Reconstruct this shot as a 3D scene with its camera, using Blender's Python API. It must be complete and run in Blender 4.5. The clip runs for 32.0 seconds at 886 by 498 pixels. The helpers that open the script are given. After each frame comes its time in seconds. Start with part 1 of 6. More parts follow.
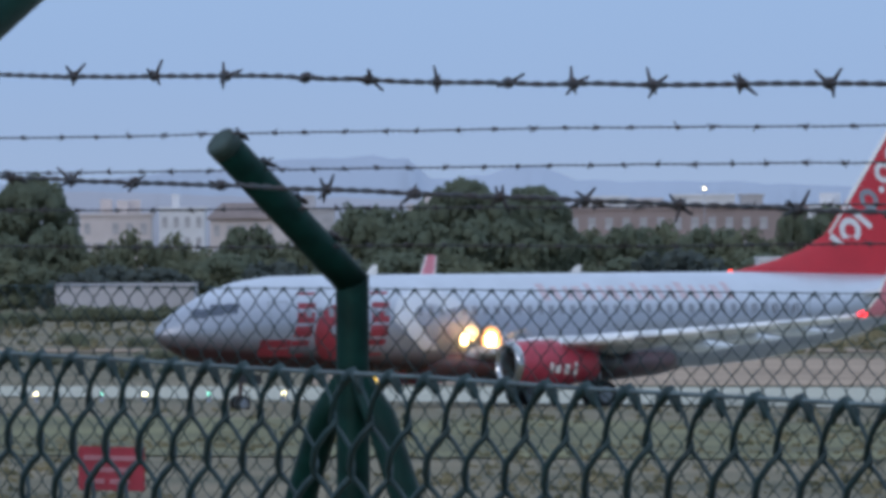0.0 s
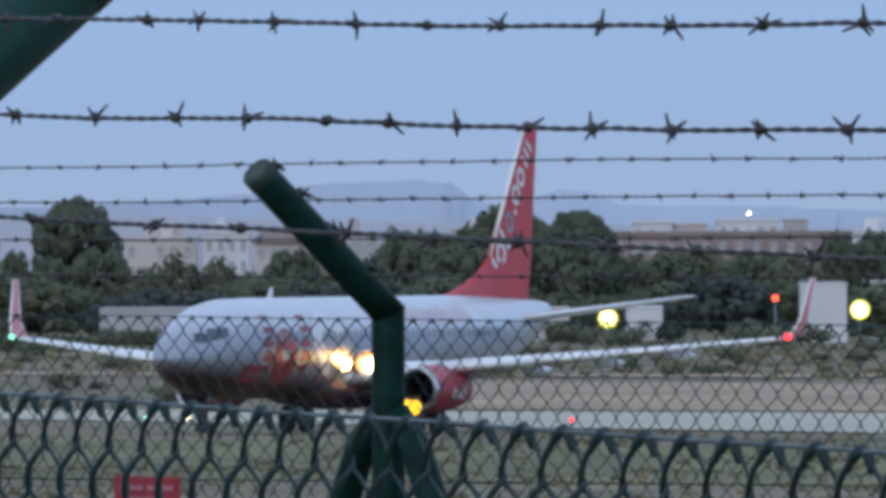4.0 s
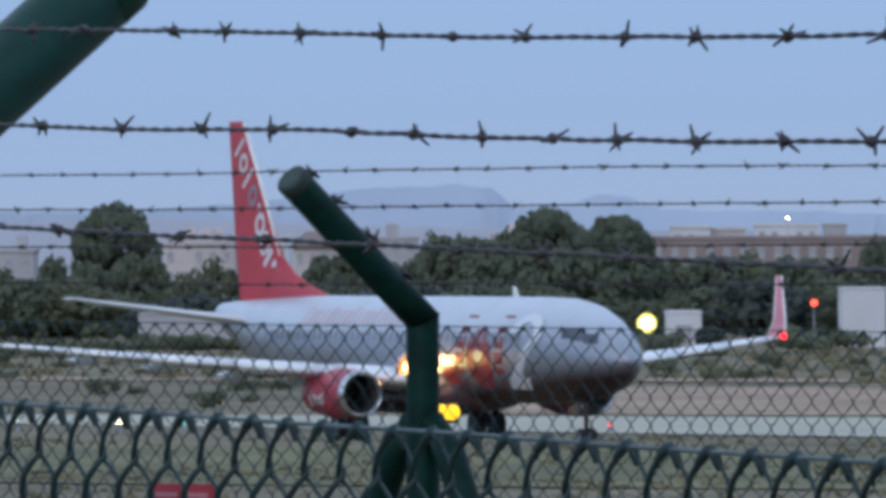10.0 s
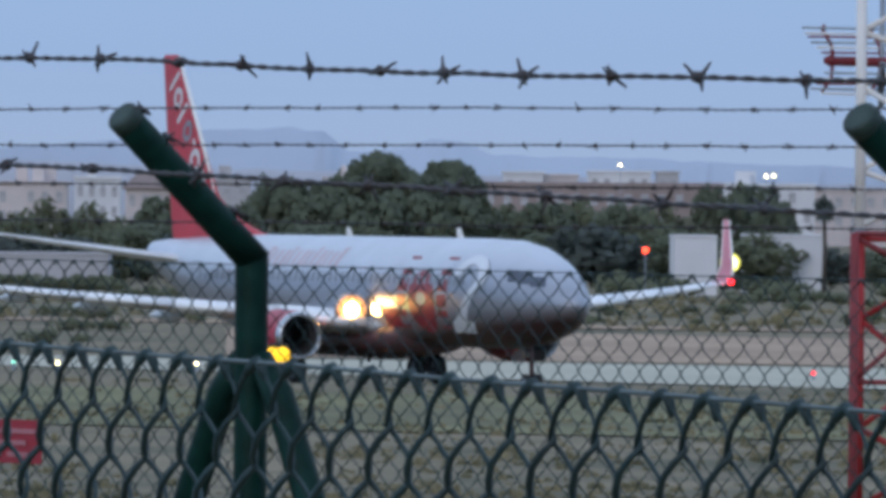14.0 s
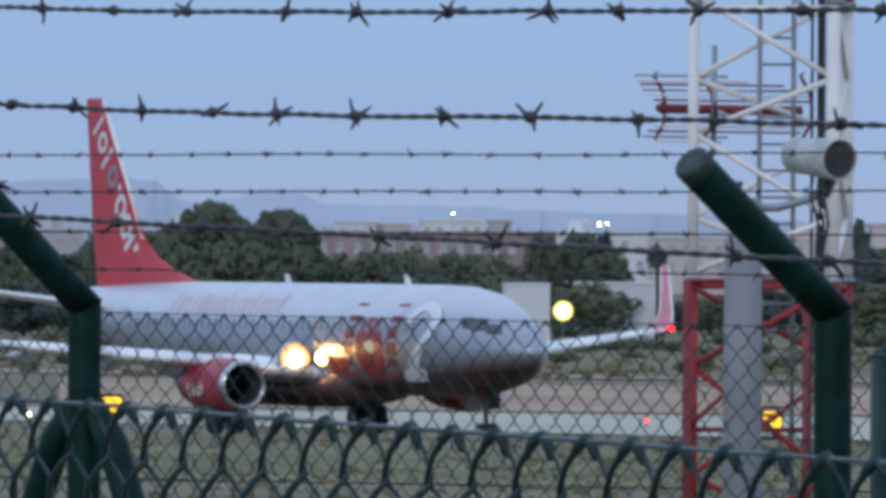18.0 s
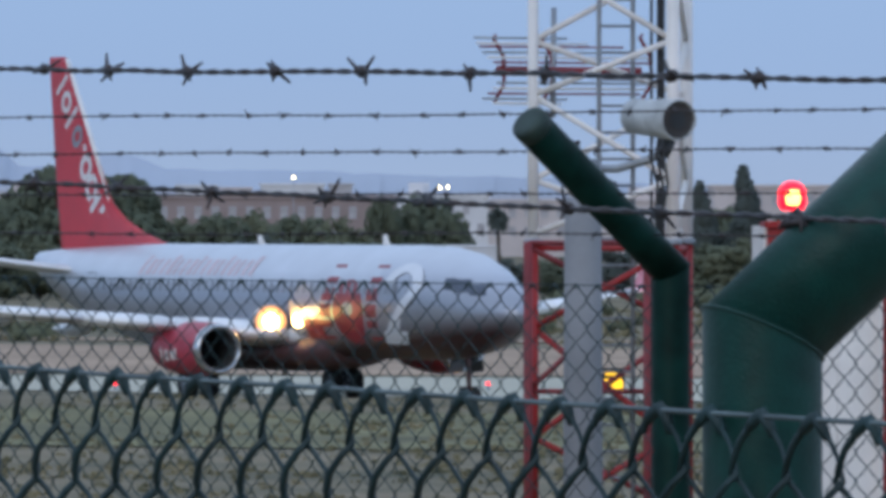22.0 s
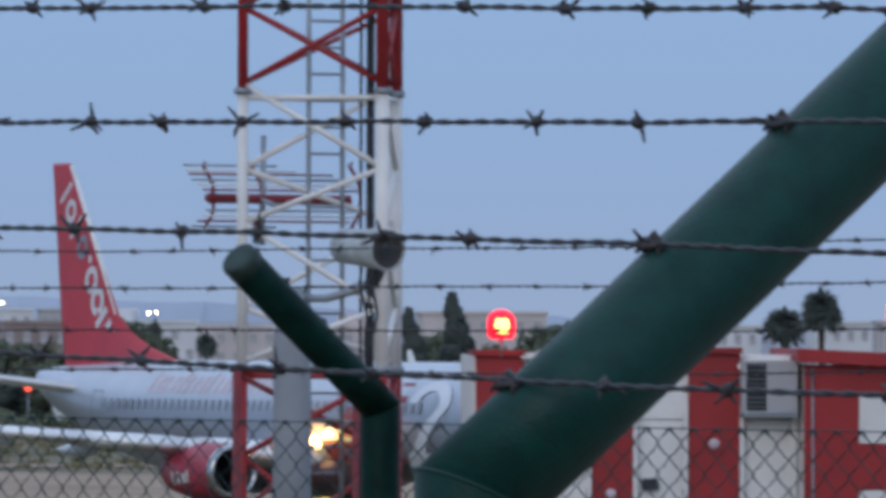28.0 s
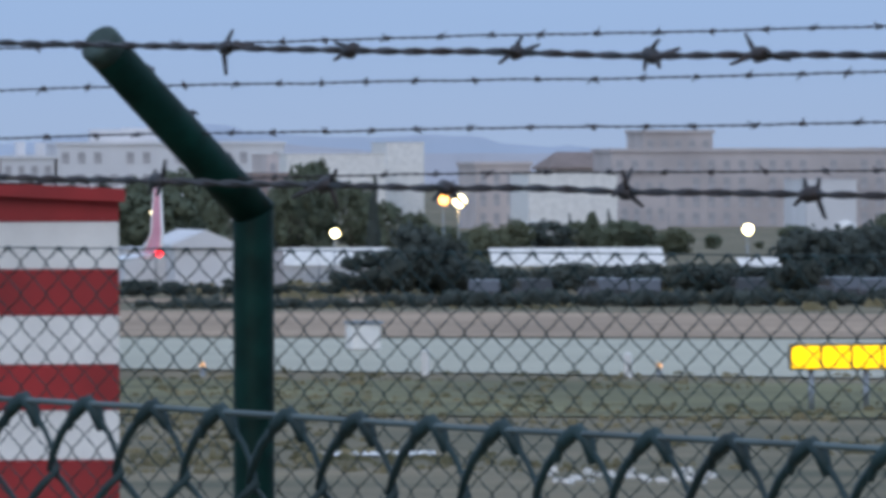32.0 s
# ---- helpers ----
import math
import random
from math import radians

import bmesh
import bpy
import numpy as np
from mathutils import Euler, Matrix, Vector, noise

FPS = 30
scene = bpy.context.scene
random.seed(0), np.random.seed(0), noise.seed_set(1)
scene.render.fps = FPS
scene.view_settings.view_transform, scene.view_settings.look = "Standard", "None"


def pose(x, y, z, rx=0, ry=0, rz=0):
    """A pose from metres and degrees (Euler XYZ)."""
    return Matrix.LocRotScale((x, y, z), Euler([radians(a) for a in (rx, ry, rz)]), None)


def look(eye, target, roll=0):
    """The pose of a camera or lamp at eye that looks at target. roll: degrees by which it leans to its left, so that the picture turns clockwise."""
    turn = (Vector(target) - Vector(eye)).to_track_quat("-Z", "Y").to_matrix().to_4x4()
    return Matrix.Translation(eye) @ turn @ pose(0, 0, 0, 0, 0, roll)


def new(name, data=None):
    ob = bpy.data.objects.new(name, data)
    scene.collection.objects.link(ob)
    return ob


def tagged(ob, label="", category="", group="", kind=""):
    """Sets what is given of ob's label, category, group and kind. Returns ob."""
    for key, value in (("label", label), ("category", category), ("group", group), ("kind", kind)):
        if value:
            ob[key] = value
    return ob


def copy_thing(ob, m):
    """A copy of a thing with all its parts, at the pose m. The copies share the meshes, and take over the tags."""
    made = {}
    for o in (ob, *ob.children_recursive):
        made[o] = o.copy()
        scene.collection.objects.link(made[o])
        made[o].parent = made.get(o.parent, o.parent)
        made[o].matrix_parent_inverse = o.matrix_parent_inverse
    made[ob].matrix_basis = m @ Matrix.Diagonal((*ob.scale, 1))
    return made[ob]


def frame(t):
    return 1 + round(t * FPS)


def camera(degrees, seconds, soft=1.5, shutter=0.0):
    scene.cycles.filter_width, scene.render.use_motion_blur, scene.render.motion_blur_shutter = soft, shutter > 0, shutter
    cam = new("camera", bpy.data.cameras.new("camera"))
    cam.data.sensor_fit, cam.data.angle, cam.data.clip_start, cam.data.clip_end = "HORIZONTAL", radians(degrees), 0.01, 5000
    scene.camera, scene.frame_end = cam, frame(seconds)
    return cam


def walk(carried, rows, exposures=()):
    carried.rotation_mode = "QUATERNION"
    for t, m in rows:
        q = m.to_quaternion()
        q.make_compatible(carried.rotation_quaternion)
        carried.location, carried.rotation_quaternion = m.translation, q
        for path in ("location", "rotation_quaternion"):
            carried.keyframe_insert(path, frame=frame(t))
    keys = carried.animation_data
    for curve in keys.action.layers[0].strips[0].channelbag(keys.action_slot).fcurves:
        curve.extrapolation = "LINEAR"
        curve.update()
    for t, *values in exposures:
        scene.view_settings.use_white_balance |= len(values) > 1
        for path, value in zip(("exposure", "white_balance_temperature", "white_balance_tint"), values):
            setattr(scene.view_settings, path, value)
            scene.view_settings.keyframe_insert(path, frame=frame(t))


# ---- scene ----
cam = camera(4.726, 32.0, soft=4.3, shutter=0.42)
# seconds, eye x, eye z, bearing to the right, pitch, roll (degrees)
PATH = [
    (0, -0.0321, 2.1916, -0.0953, -0.1484, -0.32), (0.5, -0.0283, 2.1925, -0.0946, -0.1470, -0.32), (1, -0.0258, 2.1936, -0.1082, -0.1574, -0.24),
    (1.5, -0.0236, 2.1997, -0.0870, -0.1146, -0.07), (2, -0.0203, 2.2017, -0.0979, -0.0634, -0.06), (2.5, -0.0168, 2.2035, -0.0787, -0.0338, -0.07),
    (4.5, -0.0151, 2.2060, -0.4876, -0.0070, -0.23), (5, -0.0204, 2.2080, -0.6453, 0.0332, -0.26), (5.5, -0.0205, 2.2070, -0.7800, -0.0154, -0.29),
    (6, -0.0158, 2.2074, -0.9339, -0.0280, -0.41), (6.5, -0.0085, 2.2070, -1.0526, -0.0597, -0.43), (7, 0.0002, 2.2064, -1.0516, -0.1171, -0.43),
    (7.5, 0.0025, 2.2067, -0.8942, -0.1622, -0.51), (8, -0.0009, 2.2077, -0.7949, -0.1670, -0.50), (8.5, -0.0042, 2.2075, -0.7325, -0.1312, -0.42),
    (9, -0.0056, 2.2071, -0.6918, -0.0808, -0.38), (9.5, -0.0046, 2.2080, -0.6287, -0.0529, -0.30), (10, -0.0059, 2.2093, -0.5399, 0.0077, -0.21),
    (10.5, -0.0081, 2.2094, -0.4902, 0.0424, -0.13), (11, -0.0093, 2.2083, -0.4900, 0.0664, -0.02), (11.5, -0.0068, 2.2066, -0.4853, 0.0583, 0.16),
    (12, -0.0031, 2.2069, -0.3423, 0.0406, 0.33), (12.5, -0.0044, 2.2059, -0.1821, -0.0096, 0.45), (13, -0.0056, 2.2048, 0.0000, -0.0633, 0.48),
    (13.5, -0.0050, 2.2027, 0.1649, -0.1723, 0.49), (14, -0.0016, 2.2015, 0.3576, -0.2898, 0.52), (14.5, -0.0031, 2.2021, 0.5008, -0.3510, 0.55),
    (16.5, 0.0008, 2.1996, 0.9147, -0.0421, 0.23), (17, 0.0039, 2.1969, 1.0165, -0.0468, 0.22), (17.5, 0.0023, 2.1964, 1.1460, -0.0503, 0.28),
    (18, -0.0015, 2.1962, 1.2473, -0.0222, 0.32), (18.5, -0.0047, 2.1968, 1.3502, 0.0257, 0.35), (19, -0.0044, 2.1974, 1.3889, 0.1024, 0.31),
    (19.5, -0.0084, 2.1956, 1.3710, 0.1180, 0.26), (20, -0.0074, 2.1958, 1.4295, 0.0716, 0.19), (20.5, -0.0037, 2.1922, 1.5500, 0.0118, 0.07),
    (21, 0.0048, 2.1904, 1.7440, -0.0474, -0.13), (21.5, 0.0080, 2.1913, 1.9253, -0.1190, -0.08), (22, 0.0038, 2.1904, 2.0966, -0.2139, -0.03),
    (22.5, -0.0015, 2.1890, 2.2306, -0.2639, 0.02), (23, -0.0029, 2.1892, 2.3474, -0.2719, 0.12), (23.5, -0.0026, 2.1898, 2.4370, -0.2181, 0.08),
    (24, 0.0022, 2.1898, 2.5493, -0.1601, 0.04), (24.5, 0.0103, 2.1908, 2.7258, -0.0937, 0.01), (26.5, 0.0073, 2.1945, 3.0369, 0.3406, 0.30), (27, 0.0013, 2.2041, 3.0815, 0.4857, -0.07),
    (27.5, -0.0001, 2.2124, 3.3637, 0.5452, 0.05), (28, 0.0020, 2.2104, 3.6492, 0.4598, 0.15), (28.5, 0.0121, 2.2057, 4.2983, 0.3168, 0.17),
    (29, 0.0232, 2.2033, 5.0577, 0.2260, 0.19), (29.5, 0.0353, 2.2056, 5.9391, 0.1563, 0.31), (30, 0.0403, 2.2028, 6.5965, 0.0651, 0.16),
    (30.5, 0.0318, 2.1973, 7.1720, -0.0474, -0.02), (31, 0.0313, 2.1900, 7.7639, -0.2001, -0.13), (31.5, 0.0516, 2.1835, 8.3541, -0.3519, -0.24),
    (32, 0.0634, 2.1841, 8.8083, -0.4572, -0.16)]


def eye_pose(x, z, bearing, pitch, roll):
    b, p = radians(bearing), radians(pitch)
    ahead = Vector((math.sin(b) * math.cos(p), math.cos(b) * math.cos(p), math.sin(p)))
    return look((x, 0, z), Vector((x, 0, z)) + ahead * 100, roll)


walk(cam, [(t, eye_pose(*r)) for t, *r in PATH],
     exposures=[(0, 0), (5, 0), (6, -0.1), (6.8, -0.28), (8, -0.28), (9, -0.08), (10, 0), (24.5, 0), (27, -0.17), (28, -0.17), (29, -0.12), (30, -0.05), (32, 0.03)])

# ---- world and light ----
world = bpy.data.worlds.new("dusk_sky")
scene.world = world
world.use_nodes = True
wn, wl = world.node_tree.nodes, world.node_tree.links
wn.clear()
w_out, w_bg = wn.new("ShaderNodeOutputWorld"), wn.new("ShaderNodeBackground")
w_sky, w_mix = wn.new("ShaderNodeTexSky"), wn.new("ShaderNodeMixRGB")
w_sky.sky_type, w_sky.sun_disc = "NISHITA", False
w_sky.sun_elevation, w_sky.sun_rotation = radians(2.0), radians(200)
w_gain = wn.new("ShaderNodeMixRGB")
w_gain.blend_type = "MULTIPLY"
w_gain.inputs[0].default_value = 1.0
w_gain.inputs[2].default_value = (0.10, 0.10, 0.10, 1)
w_co, w_sep, w_ramp = wn.new("ShaderNodeTexCoord"), wn.new("ShaderNodeSeparateXYZ"), wn.new("ShaderNodeValToRGB")
w_map = wn.new("ShaderNodeMapRange")
w_map.inputs[1].default_value, w_map.inputs[2].default_value = -0.01, 1.0
ramp = w_ramp.color_ramp
ramp.elements[0].position, ramp.elements[0].color = 0.0, (0.37, 0.455, 0.625, 1)
ramp.elements[1].position, ramp.elements[1].color = 1.0, (0.56, 0.71, 0.98, 1)
for at_, tone in ((0.024, (0.315, 0.465, 0.735, 1)), (0.055, (0.30, 0.50, 0.82, 1)), (0.32, (0.54, 0.70, 1.0, 1))):
    ramp.elements.new(at_).color = tone
wl.new(w_co.outputs["Generated"], w_sep.inputs[0])
wl.new(w_sep.outputs[2], w_map.inputs[0])
wl.new(w_map.outputs[0], w_ramp.inputs[0])
wl.new(w_sky.outputs[0], w_gain.inputs[1])
w_mix.inputs[0].default_value = 0.92
wl.new(w_gain.outputs[0], w_mix.inputs[1])
wl.new(w_ramp.outputs[0], w_mix.inputs[2])
wl.new(w_mix.outputs[0], w_bg.inputs[0])
w_bg.inputs[1].default_value = 1.07
wl.new(w_bg.outputs[0], w_out.inputs[0])

sun_data = bpy.data.lights.new("sun", "SUN")
sun_data.energy, sun_data.angle, sun_data.color = 0.55, radians(25), (1.0, 0.93, 0.88)
sun = new("sun", sun_data)
sun.matrix_world = look((0, 0, 50), (20, 50, 30))

# ---- helpers of the place ----
F, EYE = 19000.0, 2.2


def spot(u, v, d):
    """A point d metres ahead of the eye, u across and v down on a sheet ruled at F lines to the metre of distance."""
    u += float(np.interp(u, (2850, 3150, 3700, 4240, 4600), (0, 16, 28, 43, 52)))
    return Vector(((u - 784) / F * d, d, EYE - (v - 420) / F * d))


class Geo:
    """Collects the faces of one mesh."""

    def __init__(self):
        self.v, self.f = [], []

    def add(self, verts, faces):
        n = len(self.v)
        self.v += [tuple(p) for p in verts]
        self.f += [tuple(i + n for i in face) for face in faces]
        return self

    def tube(self, pts, r, n=8, caps=True):
        pts = [Vector(p) for p in pts]
        rs = list(r) if isinstance(r, (list, tuple)) else [r] * len(pts)
        ref, verts = None, []
        for i, p in enumerate(pts):
            a, b = pts[max(i - 1, 0)], pts[min(i + 1, len(pts) - 1)]
            t = (b - a).normalized()
            if ref is None:
                ref = t.orthogonal().normalized()
            ref = (ref - t * ref.dot(t)).normalized()
            side = t.cross(ref)
            for k in range(n):
                c, s = math.cos(2 * math.pi * k / n), math.sin(2 * math.pi * k / n)
                verts.append(p + (ref * c + side * s) * rs[i])
        faces = []
        for i in range(len(pts) - 1):
            for k in range(n):
                a, b = i * n + k, i * n + (k + 1) % n
                faces.append((a, b, b + n, a + n))
        if caps:
            faces.append(tuple(range(n))[::-1])
            faces.append(tuple(range(len(verts) - n, len(verts))))
        return self.add(verts, faces)

    def box(self, c, size, turn=0.0, chamfer=0.0):
        x, y, z = size[0] / 2, size[1] / 2, size[2] / 2
        m = Matrix.Translation(c) @ Matrix.Rotation(turn, 4, "Z")
        if chamfer <= 0:
            vs = [m @ Vector((sx * x, sy * y, sz * z)) for sz in (-1, 1) for sy in (-1, 1) for sx in (-1, 1)]
            return self.add(vs, [(0, 2, 3, 1), (4, 5, 7, 6), (0, 1, 5, 4), (2, 6, 7, 3), (0, 4, 6, 2), (1, 3, 7, 5)])
        bm = bmesh.new()
        bmesh.ops.create_cube(bm, size=1)
        for q in bm.verts:
            q.co = Vector((q.co.x * 2 * x, q.co.y * 2 * y, q.co.z * 2 * z))
        bmesh.ops.bevel(bm, geom=bm.edges[:], offset=chamfer, segments=2, affect="EDGES")
        bm.verts.index_update()
        self.add([m @ q.co for q in bm.verts], [[q.index for q in f.verts] for f in bm.faces])
        bm.free()
        return self

    def lathe(self, prof, n=24, m=Matrix()):
        """Turns (along, radius) pairs round the local x axis."""
        verts, faces = [], []
        for x, r in prof:
            for k in range(n):
                a = 2 * math.pi * k / n
                verts.append(m @ Vector((x, r * math.cos(a), r * math.sin(a))))
        for i in range(len(prof) - 1):
            for k in range(n):
                a, b = i * n + k, i * n + (k + 1) % n
                faces.append((a, a + n, b + n, b))
        return self.add(verts, faces)

    def loft(self, rings, closed=True, caps=True):
        n, verts, faces = len(rings[0]), [p for r in rings for p in r], []
        for i in range(len(rings) - 1):
            for k in range(n if closed else n - 1):
                a, b = i * n + k, i * n + (k + 1) % n
                faces.append((a, b, b + n, a + n))
        if caps:
            faces += [tuple(range(n))[::-1], tuple(range(len(verts) - n, len(verts)))]
        return self.add(verts, faces)

    def data(self, name, material, smooth=False):
        me = bpy.data.meshes.new(name)
        me.from_pydata(self.v, [], self.f)
        me.materials.append(material)
        me.update()
        if smooth:
            me.polygons.foreach_set("use_smooth", [True] * len(me.polygons))
        return me

    def make(self, name, material, parent=None, label="", smooth=False):
        ob = new(name, self.data(name, material, smooth))
        if parent:
            ob.parent = parent
        return tagged(ob, label)


def recalc(me):
    bm = bmesh.new()
    bm.from_mesh(me)
    bmesh.ops.recalc_face_normals(bm, faces=bm.faces[:])
    bm.to_mesh(me)
    bm.free()


def thing(name, label, category, group="", at=(0, 0, 0)):
    ob = new(name)
    ob.location = at
    return tagged(ob, label, category, group)


# ---- materials ----
def paint(name, base, rough=0.6, metal=0.0, vary=0.25, size=8.0, bump=0.15, fine=60.0, tint=None, coords="Object", gloss=0.5):
    """A surface with broad stains and fine grain. size, fine: features per metre."""
    m = bpy.data.materials.new(name)
    m.use_nodes = True
    nt = m.node_tree
    nodes, links = nt.nodes, nt.links
    b = nodes["Principled BSDF"]
    co = nodes.new("ShaderNodeTexCoord")
    n1, n2 = nodes.new("ShaderNodeTexNoise"), nodes.new("ShaderNodeTexNoise")
    n1.inputs["Scale"].default_value, n1.inputs["Detail"].default_value = size, 4
    n2.inputs["Scale"].default_value, n2.inputs["Detail"].default_value = fine, 3
    mix = nodes.new("ShaderNodeMixRGB")
    dark = tint or tuple(c * (1 - vary) for c in base)
    lite = tuple(min(c * (1 + vary * 0.7), 0.95) for c in base)
    mix.inputs[1].default_value, mix.inputs[2].default_value = (*dark, 1), (*lite, 1)
    ramp_ = nodes.new("ShaderNodeMapRange")
    ramp_.inputs[1].default_value, ramp_.inputs[2].default_value = 0.3, 0.7
    add = nodes.new("ShaderNodeMath")
    add.operation = "MULTIPLY_ADD"
    add.inputs[1].default_value, add.inputs[2].default_value = 0.35, -0.17
    add2 = nodes.new("ShaderNodeMath")
    for n in (n1, n2):
        links.new(co.outputs[coords], n.inputs["Vector"])
    links.new(n1.outputs[0], ramp_.inputs[0])
    links.new(n2.outputs[0], add.inputs[0])
    links.new(ramp_.outputs[0], add2.inputs[0])
    links.new(add.outputs[0], add2.inputs[1])
    links.new(add2.outputs[0], mix.inputs[0])
    links.new(mix.outputs[0], b.inputs["Base Color"])
    b.inputs["Roughness"].default_value, b.inputs["Metallic"].default_value = rough, metal
    b.inputs["Specular IOR Level"].default_value = gloss
    if bump:
        bp = nodes.new("ShaderNodeBump")
        bp.inputs["Strength"].default_value, bp.inputs["Distance"].default_value = bump, 0.3 / fine
        links.new(n2.outputs[0], bp.inputs["Height"])
        links.new(bp.outputs[0], b.inputs["Normal"])
    return m


def glow(name, colour, strength):
    m = bpy.data.materials.new(name)
    m.use_nodes = True
    b = m.node_tree.nodes["Principled BSDF"]
    b.inputs["Base Color"].default_value = (*colour, 1)
    b.inputs["Emission Color"].default_value = (*colour, 1)
    b.inputs["Emission Strength"].default_value = strength
    return m


TEAL = paint("teal_green_coated_steel", (0.0025, 0.043, 0.034), 0.45, 0.0, 0.25, 60, 0.6, 420, gloss=0.24)
TEAL.node_tree.nodes["Principled BSDF"].inputs["Sheen Weight"].default_value = 0.12
GREEN = paint("green_coated_steel", (0.0030, 0.026, 0.020), 0.5, 0.0, 0.5, 18, 0.25, 280, gloss=0.13)
MESH_GREEN = paint("green_coated_wire", (0.013, 0.038, 0.041), 0.6, 0.0, 0.4, 10, 0.1, 200)
def lamp_glare_face(name, centre, r):
    """A lamp's oversized disc with its glare put into the emission: dazzling in the middle, falling off to a dull
    orange rim; the same on both sides of the hull.
    """
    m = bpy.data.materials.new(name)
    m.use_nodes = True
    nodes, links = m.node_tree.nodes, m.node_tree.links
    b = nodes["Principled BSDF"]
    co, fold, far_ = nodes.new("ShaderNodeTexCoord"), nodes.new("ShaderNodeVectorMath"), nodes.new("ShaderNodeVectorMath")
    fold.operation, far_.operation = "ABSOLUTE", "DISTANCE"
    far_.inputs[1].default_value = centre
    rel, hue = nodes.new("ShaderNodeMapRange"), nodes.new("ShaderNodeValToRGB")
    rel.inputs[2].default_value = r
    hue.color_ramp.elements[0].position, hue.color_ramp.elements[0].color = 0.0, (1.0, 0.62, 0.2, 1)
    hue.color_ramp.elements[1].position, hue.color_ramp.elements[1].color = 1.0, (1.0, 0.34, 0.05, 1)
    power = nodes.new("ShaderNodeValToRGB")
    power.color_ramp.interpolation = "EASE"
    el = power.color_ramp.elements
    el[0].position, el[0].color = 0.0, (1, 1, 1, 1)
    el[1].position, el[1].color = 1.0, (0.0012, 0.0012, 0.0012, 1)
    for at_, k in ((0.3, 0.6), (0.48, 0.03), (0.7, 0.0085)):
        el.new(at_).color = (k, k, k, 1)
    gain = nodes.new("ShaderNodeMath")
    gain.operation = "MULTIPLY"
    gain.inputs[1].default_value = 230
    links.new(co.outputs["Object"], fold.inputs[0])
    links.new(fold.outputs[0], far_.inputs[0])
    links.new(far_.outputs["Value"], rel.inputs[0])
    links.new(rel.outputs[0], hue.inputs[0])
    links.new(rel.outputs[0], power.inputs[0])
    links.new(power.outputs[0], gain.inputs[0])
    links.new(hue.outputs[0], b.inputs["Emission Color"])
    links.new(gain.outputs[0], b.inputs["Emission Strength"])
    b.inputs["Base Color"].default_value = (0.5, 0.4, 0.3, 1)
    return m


# near tension wire: the sky light it catches is put into a paler colour
TENSION = paint("skylit_grey_green_wire", (0.10, 0.14, 0.145), 0.5, 0.2, 0.4, 14, 0.2, 250)
END_CAP = paint("lighter_green_end_cap", (0.026, 0.052, 0.044), 0.6, 0.0, 0.4, 30, 0.3, 260)
BARB = paint("weathered_barbed_wire", (0.040, 0.048, 0.056), 0.55, 0.35, 0.5, 30, 0.2, 300, tint=(0.05, 0.03, 0.025))
CHIPPED = paint("chipped_bare_steel", (0.25, 0.26, 0.26), 0.6, 0.3, 0.3, 40, 0.2, 300)
DULL_RED = paint("dull_red_frame_paint", (0.21, 0.03, 0.036), 0.6, 0.0, 0.3, 3, 0.1, 30)
RED = paint("red_gloss_paint", (0.34, 0.019, 0.020), 0.55, 0.0, 0.25, 1.2, 0.1, 30)
WHITE = paint("white_gloss_paint", (0.83, 0.80, 0.76), 0.5, 0.0, 0.12, 1.5, 0.1, 30)
GALV = paint("galvanised_steel", (0.32, 0.35, 0.38), 0.5, 0.6, 0.2, 3, 0.1, 40)
CONCRETE = paint("grey_concrete", (0.27, 0.28, 0.30), 0.85, 0.0, 0.2, 2, 0.3, 30)
DARK = paint("dark_housing", (0.03, 0.032, 0.035), 0.5, 0.0, 0.3, 6, 0.1, 60)
LENS = paint("dark_lens_glass", (0.06, 0.055, 0.055), 0.15, 0.0, 0.2, 10, 0.0, 60)
SIGN_RED = paint("red_sign_paint", (0.33, 0.02, 0.035), 0.5, 0.0, 0.15, 20, 0.05, 100)
SIGN_BARS = paint("faded_sign_lines", (0.42, 0.17, 0.19), 0.6, 0.0, 0.1, 20, 0.0, 100)
BARS = paint("white_sign_paint", (0.72, 0.70, 0.70), 0.6, 0.0, 0.1, 20, 0.0, 100)
CAMERA_PAINT = paint("weathered_grey_paint", (0.46, 0.48, 0.48), 0.5, 0.0, 0.3, 9, 0.1, 60)
SILVER = paint("silver_white_airliner_paint", (0.63, 0.67, 0.73), 0.36, 0.45, 0.06, 0.8, 0.04, 6)
TAIL_RED = paint("red_airliner_paint", (0.56, 0.025, 0.04), 0.35, 0.0, 0.1, 0.8, 0.04, 6)
NACELLE = paint("dull_crimson_engine_paint", (0.42, 0.045, 0.075), 0.4, 0.0, 0.25, 1.4, 0.05, 8)
# dull red with the underside's shade mixed into the colour
BELLY = paint("dark_red_shaded_belly", (0.10, 0.055, 0.06), 0.45, 0.0, 0.2, 0.7, 0.05, 6)
SLAT = paint("bright_slat_metal", (0.86, 0.87, 0.88), 0.3, 0.15, 0.08, 0.9, 0.03, 5)
WING = paint("pale_grey_wing_paint", (0.72, 0.74, 0.76), 0.35, 0.1, 0.12, 0.9, 0.05, 5)
SWOOSH = paint("cool_white_airliner_paint", (0.72, 0.75, 0.80), 0.4, 0.1, 0.08, 0.8, 0.04, 6)
HULL_RED = paint("dull_red_hull_paint", (0.31, 0.036, 0.052), 0.4, 0.0, 0.25, 0.9, 0.04, 6)
FADED = paint("faded_red_lettering", (0.61, 0.49, 0.525), 0.4, 0.0, 0.1, 0.8, 0.0, 6)
CHROME = paint("polished_inlet_lip", (0.55, 0.56, 0.58), 0.2, 0.9, 0.1, 4, 0.05, 20)
